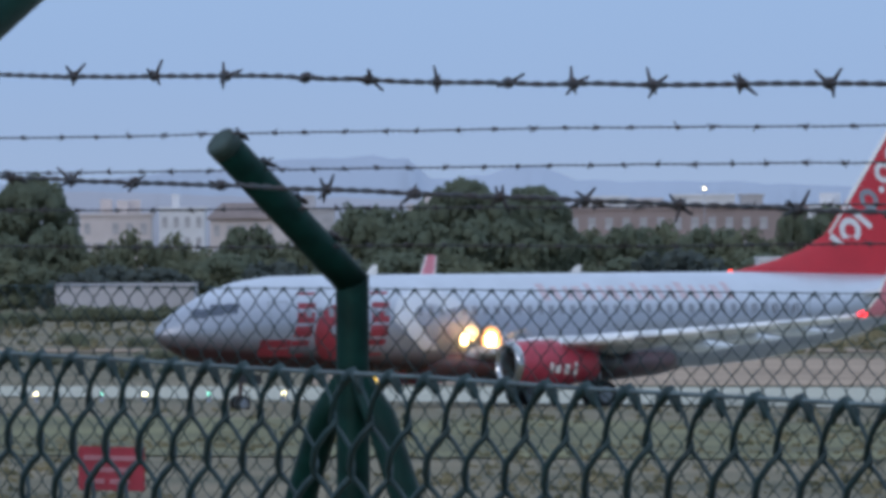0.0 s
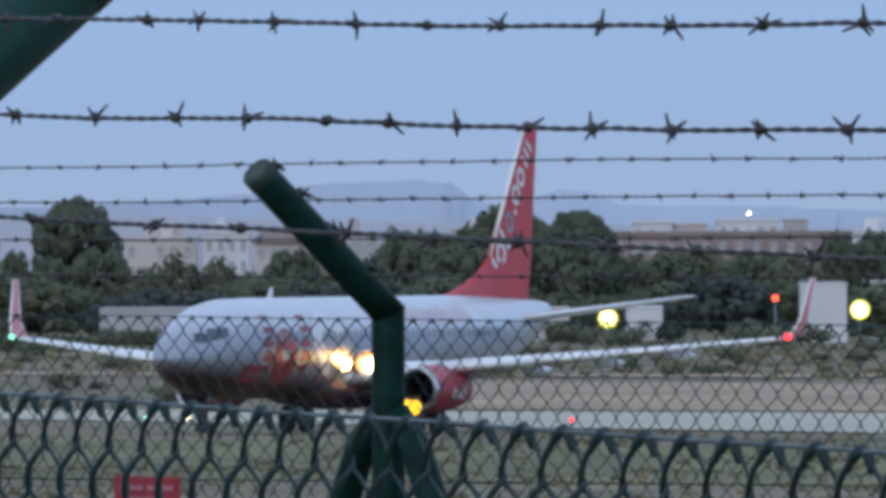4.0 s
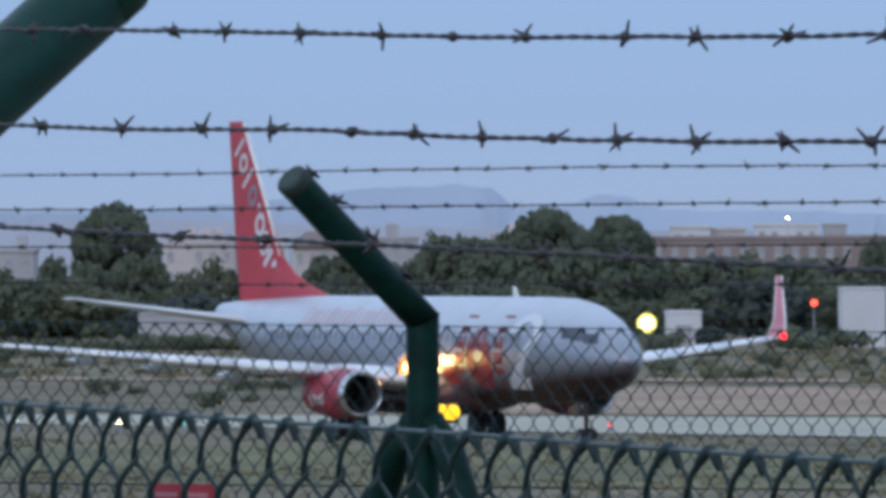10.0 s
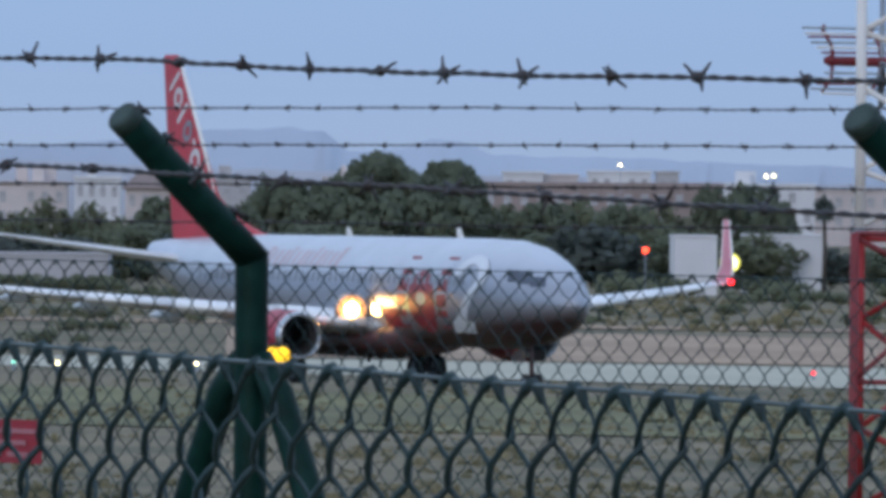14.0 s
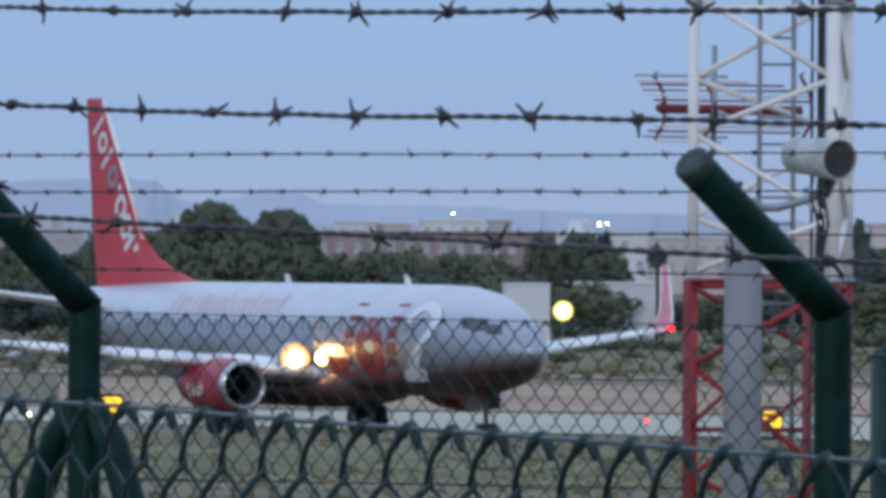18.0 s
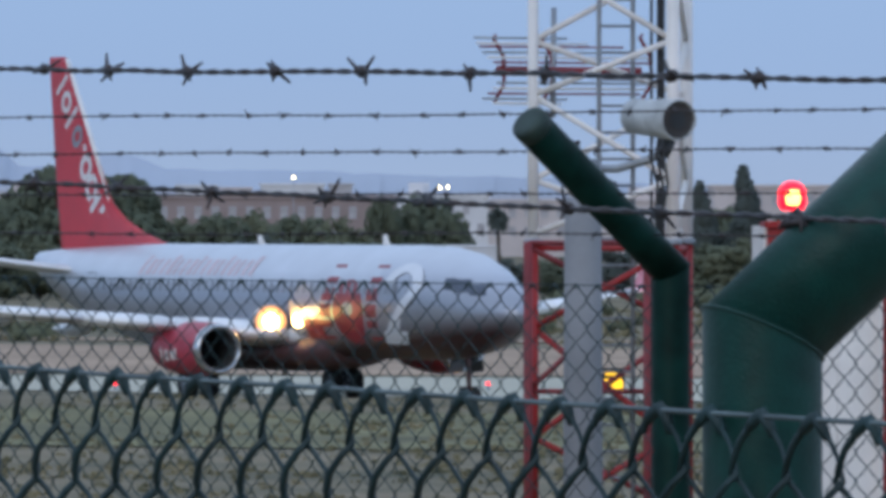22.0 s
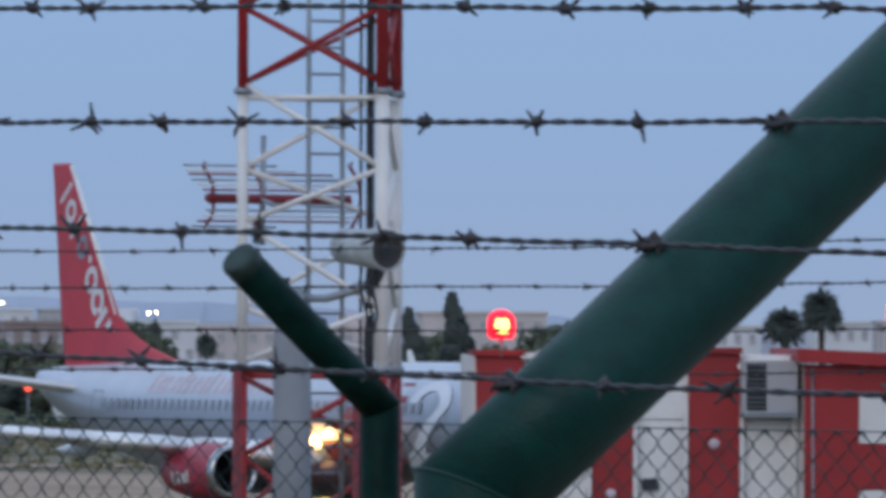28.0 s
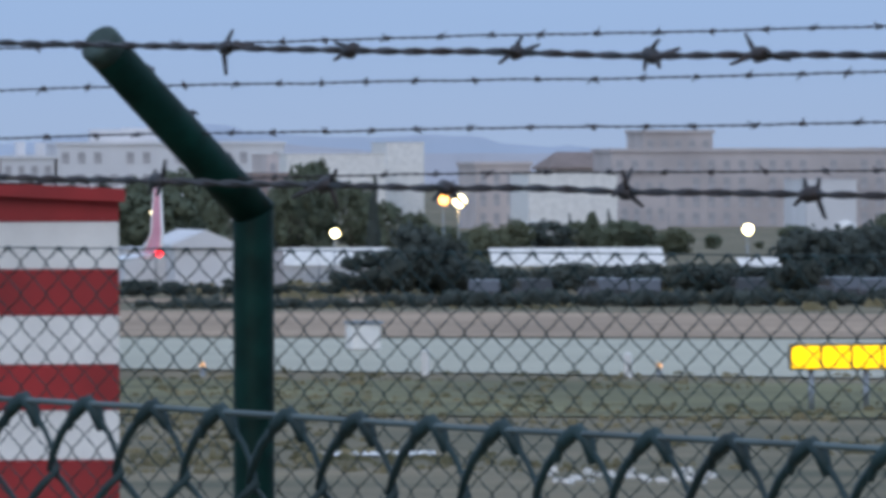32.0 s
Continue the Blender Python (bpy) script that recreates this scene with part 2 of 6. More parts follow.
RUBBER = paint("black_tyre_rubber", (0.025, 0.025, 0.027), 0.8, 0.0, 0.2, 8, 0.2, 60)
FANBLADE = paint("dark_titanium_blades", (0.06, 0.06, 0.065), 0.35, 0.7, 0.3, 3, 0.1, 20)
GLASS_DARK = paint("dark_cabin_glass", (0.09, 0.11, 0.15), 0.2, 0.0, 0.2, 3, 0.0, 20)
LANDING = lamp_glare_face("landing_light_glare", (5.0, 2.44, 2.84), 0.58)
FLOOD_HALO = glow("yellow_flood_halo", (0.80, 0.74, 0.14), 0.85)
TURNOFF = glow("turnoff_light_lens", (1.0, 0.6, 0.2), 22)
NAV_RED = glow("red_navigation_lens", (1.0, 0.02, 0.03), 5)
NAV_GREEN = glow("green_navigation_lens", (0.3, 1.0, 0.7), 1.6)
LAMP_RED = glow("red_obstruction_lens", (1.0, 0.004, 0.016), 4)
LAMP_CORE = glow("hot_lamp_filament", (1.0, 0.80, 0.22), 2.6)
LAMP_YELLOW = glow("yellow_flood_lens", (1.0, 0.95, 0.38), 3.4)
LAMP_AMBER = glow("amber_guard_lens", (1.0, 0.58, 0.02), 1.25)
LAMP_WARM = glow("warm_street_lens", (1.0, 0.84, 0.45), 12)
LAMP_SODIUM = glow("amber_street_lens", (1.0, 0.42, 0.10), 6)
LAMP_ORANGE = glow("orange_beacon_lens", (1.0, 0.07, 0.03), 4)
LAMP_EDGE = glow("orange_edge_lens", (1.0, 0.50, 0.20), 1.3)
LAMP_COOL = glow("white_taxi_lens", (0.85, 1.0, 0.8), 1.2)
SIGN_GLOW = glow("lit_yellow_sign_face", (1.0, 0.62, 0.0), 1.3)
def leaf(m, share):
    """Lets part of the light through a leaf surface."""
    nt = m.node_tree
    b, out = nt.nodes["Principled BSDF"], nt.nodes["Material Output"]
    tr, mix = nt.nodes.new("ShaderNodeBsdfTranslucent"), nt.nodes.new("ShaderNodeMixShader")
    nt.links.new(b.inputs["Base Color"].links[0].from_socket, tr.inputs["Color"])
    mix.inputs[0].default_value = share
    nt.links.new(b.outputs[0], mix.inputs[1])
    nt.links.new(tr.outputs[0], mix.inputs[2])
    nt.links.new(mix.outputs[0], out.inputs["Surface"])
    b.inputs["Specular IOR Level"].default_value = 0.2
    return m


BARK = paint("grey_brown_bark", (0.09, 0.075, 0.06), 0.9, 0.0, 0.3, 2, 0.4, 14)
CABIN_PANE = paint("cabin_window_glass", (0.26, 0.28, 0.32), 0.3, 0.0, 0.2, 3, 0.0, 20)
WINGLET = paint("pink_red_winglet", (0.66, 0.22, 0.27), 0.4, 0.0, 0.1, 0.8, 0.0, 6)
BOOM = paint("dark_red_paint", (0.22, 0.022, 0.03), 0.5, 0.0, 0.2, 2, 0.1, 30)
LEAF_PINE = leaf(paint("pine_needles", (0.185, 0.215, 0.150), 0.9, 0.0, 0.3, 0.35, 0.0, 3), 0.35)
LEAF_OLIVE = leaf(paint("olive_scrub_leaves", (0.205, 0.222, 0.145), 0.9, 0.0, 0.3, 0.35, 0.0, 3), 0.35)
LEAF_DARK = leaf(paint("dark_cypress_leaves", (0.122, 0.145, 0.132), 0.9, 0.0, 0.4, 0.5, 0.0, 3), 0.35)
GRASS = paint("dry_airfield_grass", (0.195, 0.155, 0.094), 0.95, 0.0, 0.4, 0.13, 0.4, 2.2, tint=(0.084, 0.080, 0.042))
PAVE = paint("pale_taxiway_concrete", (0.46, 0.44, 0.345), 0.85, 0.0, 0.12, 0.12, 0.1, 2)
SOIL = paint("reddish_dry_soil", (0.40, 0.285, 0.195), 0.95, 0.0, 0.3, 0.10, 0.3, 1.5)
VERGE = paint("green_verge_grass", (0.160, 0.152, 0.070), 0.95, 0.0, 0.45, 0.16, 0.3, 1.6)
# haze of the distance is put into these hill colours
HILL = paint("hazed_blue_hills", (0.41, 0.46, 0.545), 1.0, 0.0, 0.12, 0.004, 0.0, 0.05)
HILL_NEAR = paint("hazed_grey_hills", (0.40, 0.395, 0.43), 1.0, 0.0, 0.15, 0.006, 0.0, 0.06)
STUCCO = paint("pale_pinkish_stucco", (0.60, 0.53, 0.51), 0.9, 0.0, 0.15, 0.15, 0.1, 2)
STUCCO_WHITE = paint("whitewashed_stucco", (0.70, 0.69, 0.70), 0.85, 0.0, 0.1, 0.15, 0.1, 2)
STUCCO_GREY = paint("grey_stucco", (0.46, 0.44, 0.45), 0.9, 0.0, 0.15, 0.15, 0.1, 2)
BRICKWORK = paint("brown_brick_wall", (0.32, 0.25, 0.235), 0.9, 0.0, 0.2, 0.2, 0.1, 3)
TAUPE = paint("brown_grey_render", (0.52, 0.465, 0.455), 0.9, 0.0, 0.18, 0.15, 0.1, 2)
ROOF_TILE = paint("dull_tile_roof", (0.25, 0.19, 0.17), 0.9, 0.0, 0.2, 0.5, 0.2, 4)
PANE = paint("dim_window_glass", (0.42, 0.40, 0.41), 0.3, 0.0, 0.3, 0.7, 0.0, 4)
CAR_PAINT = paint("car_body_paint", (0.12, 0.125, 0.14), 0.3, 0.3, 0.3, 0.4, 0.0, 4)

# ---- ground ----
PROFILE = [(-80, 0), (27, 0), (60, -0.55), (100, -1.5), (150, -2.95), (200, -4.3), (260, -4.55), (335, -4.55), (352, -4.30), (362, -4.20), (380, -4.54), (405, -4.98),
           (430, -5.334), (445, -5.52), (462, -5.70), (500, -5.85), (5000, -5.85)]


def ground_z(y):
    for (a, za), (b, zb) in zip(PROFILE, PROFILE[1:]):
        if y <= b:
            return za + (zb - za) * max(0.0, (y - a) / (b - a))
    return PROFILE[-1][1]


def on_ground(u, v, lift=0.0):
    """Where the sight line (u, v) meets the ground beyond the embankment."""
    d = 190.0
    while d < 4500 and EYE - (v - 420) / F * d > ground_z(d):
        d += 0.5
    p = spot(u, v, d)
    p.z = ground_z(d) + lift
    return p


def build_ground():
    g = Geo()
    ys = sorted({y for y, _ in PROFILE} | set(range(-80, 500, 20)) | {550, 620, 700, 850, 1000, 1300, 1800, 2600, 3600})
    xs = (-2600, -900, -300, -120, -60, -30, 0, 30, 60, 120, 300, 900, 2600)
    for y in ys:
        for x in xs:
            g.v.append((x, y, ground_z(y)))
    n = len(xs)
    for j in range(len(ys) - 1):
        for i in range(n - 1):
            a = j * n + i
            g.f.append((a, a + 1, a + n + 1, a + n))
    tagged(g.make("ground", GRASS), "dry olive-brown airfield grass sloping down from the fence", "ground", kind="structure")


def strip(name, near, far, material, label, lift, u0=-1800, u1=6200, steps=40):
    """A strip draped on the ground between two straight edges, each (v at u = 800, v at u = 3600)."""
    def edge(e, u):
        return e[0] + (e[1] - e[0]) * (u - 800) / 2800
    g = Geo()
    for i in range(steps + 1):
        u = u0 + (u1 - u0) * i / steps
        a, b = on_ground(u, edge(near, u)), on_ground(u, edge(far, u))
        for k in range(37):
            p = a.lerp(b, k / 36)
            g.v.append((p.x, p.y, ground_z(p.y) + lift))
    for i in range(steps):
        for k in range(36):
            a = i * 37 + k
            g.f.append((a, a + 37, a + 38, a + 1))
    tagged(g.make(name, material), label, name.replace("_", " "), kind="structure")


build_ground()
strip("taxiway", (744, 797), (716, 736), PAVE, "pale concrete taxiway strip between grass verges", 0.06)
strip("soil", (712, 732), (662, 688), SOIL, "bare reddish soil strip beyond the taxiway", 0.05, u0=520)
strip("verge", (842, 875), (775, 812), VERGE, "green grass verge along the taxiway", 0.05)
strip("service_road", (654, 671), (649, 665), SOIL, "narrow pale dirt service road", 0.08)


# ---- hills ----
def ridge(name, d, tops, material, label):
    """A hill range: (u, v) crest heights, thick towards the back."""
    g = Geo()
    pts = []
    for (u0, v0), (u1, v1) in zip(tops, tops[1:]):
        n = max(2, int((u1 - u0) / 25))
        for k in range(n):
            f = k / n
            s = f * f * (3 - 2 * f)
            u = u0 + (u1 - u0) * f
            pts.append((u, v0 + (v1 - v0) * s + 5 * noise.noise(Vector((u * 0.02, d, 0))) + 2 * noise.noise(Vector((u * 0.07, d, 3)))))
    for u, v in pts:
        foot, top = spot(u, 470, d), spot(u, v, d + 120)
        foot.z = -30
        back = spot(u, v + 20, d + 500)
        g.v += [tuple(foot), tuple(foot.lerp(top, 0.6) + Vector((0, -25 * noise.noise(Vector((u * 0.03, 5, d))), 0))), tuple(top), tuple(back), (back.x, back.y, -30)]
    for i in range(len(pts) - 1):
        for k in range(4):
            a = i * 5 + k
            g.f.append((a, a + 5, a + 6, a + 1))
    tagged(g.make(name, material, smooth=True), label, "hill", kind="structure")


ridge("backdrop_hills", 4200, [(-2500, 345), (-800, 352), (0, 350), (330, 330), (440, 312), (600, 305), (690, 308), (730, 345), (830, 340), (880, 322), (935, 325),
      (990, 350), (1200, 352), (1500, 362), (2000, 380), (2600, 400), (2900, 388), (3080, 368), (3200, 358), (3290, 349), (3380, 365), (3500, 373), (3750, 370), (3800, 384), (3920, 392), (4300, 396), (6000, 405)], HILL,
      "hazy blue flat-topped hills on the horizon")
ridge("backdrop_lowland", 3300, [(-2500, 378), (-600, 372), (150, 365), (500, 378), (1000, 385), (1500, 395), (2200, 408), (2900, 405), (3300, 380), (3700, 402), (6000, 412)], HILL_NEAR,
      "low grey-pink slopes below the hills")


# ---- fences ----
class Line:
    """A straight fence: origin at a post, running along way, arms leaning to lean."""

    def __init__(self, origin, way, lean, top, slope):
        self.o, self.w, self.n = Vector((*origin, 0)), Vector((*way, 0)).normalized(), Vector((*lean, 0)).normalized()
        self.top, self.slope = top, slope

    def at(self, s, z=0.0, out=0.0):
        p = self.o + self.w * s + self.n * out
        return Vector((p.x, p.y, z + self.slope * s))

    def along(self, u, out=0.0):
        """How far along the line the bearing u crosses it."""
        k = (u - 784) / F
        o = self.o + self.n * out
        return (k * o.y - o.x) / (self.w.x - k * self.w.y)


NEAR = Line((0.399, 5.95), (0.397, -0.918), (0.918, 0.397), 2.08, -0.0122)
NEAR_WIRES = Line((0.399, 5.95), (0.397, -0.918), (0.918, 0.397), 2.08, -0.0205)
FAR = Line((-0.2505, 21.54), (0.623, -0.782), (-0.782, -0.623), 2.056, 0.0)
FAR_MESH = Line((-0.2505, 21.54), (0.623, -0.782), (-0.782, -0.623), 2.058, -0.0042)


# how the wires leave the straight line between posts: along, up
NEAR_DIP = ((-2.62, -2.4, -2.1, -1.95, -1.71, -1.45, -1.27, -1.05, -0.83, -0.69, 0, 0.25, 0.46, 0.7, 1.0, 1.3, 1.6, 2.9),
            (0, -0.003, -0.0045, -0.0037, -0.002, -0.004, -0.0046, -0.004, -0.0018, -0.0003, 0, -0.0009, -0.0041, -0.0055, -0.0052, -0.0028, 0.0018, 0.022))
TOP_DIP = ((-2.62, -1.16, -0.9, -0.69, -0.53, -0.4, -0.17, 0, 2.9), (0.002, 0.0077, 0.0074, 0.007, 0.0052, 0.0036, 0.0023, 0.001, 0))
LOWER_DIP = ((0, 0.2, 0.45, 0.66, 1.3, 2.9), (0, 0.0004, 0.0035, 0.0065, 0.012, 0.03))
UPPER_DIP = ((-2.62, -2.2, -1.9, -1.55, -1.26, -1.0, -0.86, -0.4, 0, 0.32, 0.46, 0.76, 2.9),
             (0, -0.0012, -0.0028, -0.0056, -0.0054, -0.0044, -0.0033, -0.001, 0, 0.002, 0.0034, 0.0005, 0.01))
FAR_RISE = ((3.3, 3.7, 4.4, 5.1, 5.7, 6.1, 9.0), (0, 0.0055, 0.0165, 0.023, 0.0265, 0.030, 0.055))


def barb_meshes(r, prong, knot):
    out = []
    for i in range(6):
        g = Geo()
        rng = random.Random(40 + i)
        g.tube([(-knot, 0, 0), (-knot * 0.4, 0, r * 0.4), (knot * 0.4, 0, -r * 0.3), (knot, 0, 0)], [r * 1.9, r * 3.2, r * 3.0, r * 1.8], 7)
        for k in range(4):
            a = 2 * math.pi * (k / 4 + rng.uniform(-0.16, 0.16)) + 0.6 * i
            x = (k % 2 - 0.5) * knot * 1.2
            reach = prong * rng.uniform(0.55, 1.1)
            end = Vector((x + rng.uniform(-0.9, 0.9) * prong, math.cos(a) * reach, math.sin(a) * reach))
            g.tube([(x, 0, 0), end * 0.5 + Vector((x * 0.5, 0, 0)), end], [r * 1.1, r * 1.0, r * 0.6], 5)
        out.append(g.data("barb", BARB, True))
    return out


def barbed_wire(fence, line, z, out, s0, s1, barbs, r, meshes, rng):
    """Two strands twisted round each other, with sag and kinks, and the barbs that sit on it."""
    dip = FAR_RISE if line is FAR else TOP_DIP if z > 2.36 else UPPER_DIP if z > 2.3 else NEAR_DIP if z > 2.2 else LOWER_DIP

    def centre(s):
        return line.at(s, z + float(np.interp(s, *dip)) + (0.004 if line is FAR else 0.0008) * noise.noise(Vector((s * 1.3, z * 9, 1))) + 0.0012 * noise.noise(Vector((s * 9, z * 9, 4))),
                       out + 0.003 * noise.noise(Vector((s * 1.1, z * 7, 8))))
    g = Geo()
    n = int((s1 - s0) / 0.008)
    for k in (0, math.pi):
        pts = []
        for i in range(n + 1):
            s = s0 + (s1 - s0) * i / n
            a = s * 2 * math.pi / 0.05 + k
            pts.append(centre(s) + line.n * (math.cos(a) * r * 0.8) + Vector((0, 0, math.sin(a) * r * 0.8)))
        g.tube(pts, r, 5)
    wire = g.make("barbed_wire", BARB, fence, smooth=True)
    for s in barbs:
        if s0 < s < s1:
            b = new("barb", rng.choice(meshes))
            b.parent = wire
            b.matrix_basis = Matrix.Translation(centre(s)) @ Matrix.Rotation(math.atan2(line.w.y, line.w.x), 4, "Z") @ Matrix.Rotation(rng.uniform(0, 6.28), 4, "X") @ Matrix.Rotation(rng.uniform(-0.3, 0.3), 4, "Z")
    return wire


def chain_link(fence, line, s0, s1, bottom, wide, tall, r, swell, out):
    """Vertical zigzag wires, each a flattened coil hooked into its neighbours, with bent-over knuckles on top."""
    g = Geo()
    count = int((s1 - s0) / wide)
    rows = int((line.top - bottom) / (tall / 2))
    for c in range(count):
        base = s0 + c * wide + 0.0015 * noise.noise(Vector((c * 0.7, 2, 5)))
        slack = 0.002 * noise.noise(Vector((c * 0.31, 6, 2)))
        # each coil leans forward on the way down to one side and back on the way down to the other
        for sgn in (1, -1):
            pts, rs = [], []
            for k in range(rows):
                z = line.top - k * tall / 2
                go = sgn if k % 2 == 0 else -sgn
                x = 0.0 if k % 2 == 0 else sgn * (wide / 2 + r * 1.6)
                for f in ((0.0, 0.2, 0.5, 0.8) if line is NEAR else (0.0, 0.5)):
                    pts.append(line.at(base + x + go * f * (wide / 2 + r * 1.6), z - f * tall / 2 + slack * (k > 0), out + go * swell * math.sin(math.pi * f) * (0.55 if k == 0 else 1)))
                    # the forward limbs are drawn thicker than the others
                    rs.append(r * (1.0 if f == 0 else 1.12 if go < 0 else 0.72) if line is NEAR else r)
            g.tube(pts, rs, 4 if line is NEAR else 3, caps=False)
        # the two wire ends twisted together at the top
        wob = 1 + 0.35 * noise.noise(Vector((c * 1.9, 3, 7)))
        for sgn, thick in ((1, 1.45), (-1, 1.0)):
            g.tube([line.at(base - sgn * wide * 0.13, line.top - tall * 0.13, out - sgn * swell * 0.4), line.at(base - sgn * wide * 0.05, line.top - tall * 0.06, out - sgn * swell * 0.2), line.at(base + sgn * wide * 0.02, line.top - tall * 0.01 * wob, out + sgn * swell * 0.1),
                    line.at(base + sgn * wide * 0.11 * wob, line.top - tall * 0.08, out + sgn * swell * 0.3), line.at(base + sgn * wide * 0.16, line.top - tall * 0.2 * wob, out + sgn * swell * 0.5)], [r * 0.9 * thick, r * 1.15 * thick, r * 1.2 * thick, r * 1.2 * thick, r * 0.8 * thick], 5)
    mesh = g.make("chain_link_mesh", MESH_GREEN, fence, smooth=True)
    top = Geo().tube([line.at(s0 + (s1 - s0) * i / 40, line.top - r + 0.002 * noise.noise(Vector((i * 0.9, 7, 1))), out) for i in range(41)], r * 0.7, 6)
    top.make("tension_wire", TENSION if line is NEAR else MESH_GREEN, mesh, smooth=True)
    return mesh


def fence_post(fence, line, s, r, bend, reach, rise, clips, brace=False, chip=False, lump=1.25):
    g = Geo()
    low, knee = line.at(s, -0.3), line.at(s, bend)
    tip = line.at(s, bend + rise, reach)
    way = (tip - knee).normalized()
    half = (Vector((0, 0, 1)) + way).normalized()
    rings = []
    for c, cut in ((low, False), (line.at(s, bend - 0.3), False), (knee, True)):
        offs = [Vector((math.cos(2 * math.pi * k / 28) * r, math.sin(2 * math.pi * k / 28) * r, 0)) for k in range(28)]
        rings.append([c + o - (Vector((0, 0, 1)) * (o.dot(half) / half.z) if cut else Vector()) for o in offs])
    g.loft(rings, caps=False)
    coat = TEAL if line is NEAR else GREEN
    post = g.make("fence_post", coat, fence, smooth=True)
    # arm mitred onto the post
    a = Geo()
    side = way.cross(Vector((0, 0, 1))).normalized()
    rings = []
    for f, mitre in ((0.0, True), (0.25, False), (0.98, False), (1.0, False)):
        c, ring = knee.lerp(tip, f), []
        up = side.cross(way)
        rr = r * (0.93 if f == 1.0 else 1.0)
        for k in range(28):
            q = 2 * math.pi * k / 28
            off = side * math.cos(q) * rr + up * math.sin(q) * rr
            if mitre:
                off -= way * (off.dot(half) / way.dot(half))
            ring.append(c + off)
        rings.append(ring)
    a.loft(rings, caps=True)
    arm = a.make("arm", coat, post, smooth=False)
    for p in arm.data.polygons:
        p.use_smooth = len(p.vertices) == 4
    w = Geo()
    ring = []
    for k in range(28):
        q = 2 * math.pi * k / 28
        off = Vector((math.cos(q), math.sin(q), 0)) * r * 1.02
        ring.append(knee + off - Vector((0, 0, 1)) * (off.dot(half) / half.z))
    w.tube(ring + [ring[0]], r * 0.03, 6, caps=False)
    w.make("weld_seam", coat, post, smooth=True)
    # end cap, and the tie wires that hold each strand to the arm
    up = side.cross(way)
    cap = Geo()
    cap.loft([[knee.lerp(tip, 1.0) + way * dz + (side * math.cos(2 * math.pi * k / 28) + up * math.sin(2 * math.pi * k / 28)) * rr for k in range(28)] for dz, rr in ((-r * 0.75, r * 1.022), (-r * 0.05, r * 1.022), (r * 0.08, r * 0.95), (r * 0.16, r * 0.75))])
    cap_ob = cap.make("end_cap", END_CAP if line is not NEAR else coat, post, "round end cap")
    for q in cap_ob.data.polygons:
        q.use_smooth = len(q.vertices) == 4
    tie_rng = random.Random(int(s * 100) + 7)
    for f in clips:
        perp = (Vector((0, 0, 1)) - way * way.z).normalized()
        c = knee.lerp(tip, f) + perp * r * 1.03
        k = Geo()
        thin = r * (0.05 if line is NEAR else 0.065)
        big = lump
        # a knotted lump of wire on the upper side of the arm, with short loose ends
        for j in range(3):
            lean_ = way * r * (j - 1) * 0.16
            k.tube([c + lean_ - side * r * 0.62 * big, c + lean_ * 0.5 - side * r * 0.25 * big + perp * r * 0.12 * big, c - lean_ + side * r * 0.12 * big + perp * r * (0.24 - 0.05 * j) * big,
                    c - lean_ * 0.4 + side * r * 0.42 * big + perp * r * 0.1 * big, c + lean_ + side * r * 0.7 * big - perp * r * 0.1], [r * 0.07 * big, r * 0.12 * big, r * 0.15 * big, r * 0.12 * big, r * 0.05 * big], 7)
        for _ in range(0 if line is NEAR else 4):
            e = (perp * tie_rng.uniform(0.15, 0.42) + side * tie_rng.uniform(-0.8, 0.8) + way * tie_rng.uniform(-0.6, 0.6)) * r * big
            k.tube([c + perp * r * 0.05, c + e * 0.55 + perp * r * 0.12, c + e], [thin * 1.5, thin * 1.2, thin * 0.7], 5)
        k.make("wire_tie", BARB, post, "dark twisted tie wire", smooth=True)
    if brace:
        for sgn in (-1, 1):
            b = Geo().tube([line.at(s + sgn * 0.03, 1.87), line.at(s + sgn * 0.09, 1.80), line.at(s + sgn * 1.1, -0.2)], [r * 0.75, r * 0.95, r * 0.95], 20)
            b.make("brace", GREEN, post, "dark green slanting brace tube", smooth=True)
    if chip:
        g = Geo()
        up = side.cross(way)
        for f, q, n in ((0.87, 0.75, 11), (0.93, 0.25, 6)):
            cen = knee.lerp(tip, f)
            ring = []
            for k in range(n):
                an = 2 * math.pi * k / n
                rad = r * (0.46 if n > 8 else 0.13) * (1 + 0.5 * noise.noise(Vector((k * 1.7, f * 9, 2))))
                qq = q + math.cos(an) * rad / r
                ring.append(cen + way * math.sin(an) * rad + (side * math.cos(qq) + up * math.sin(qq)) * r * 1.006)
            g.add(ring, [tuple(range(n))])
        g.make("chipped_paint", CHIPPED, post, "bare pale steel where the paint is chipped")
    return post


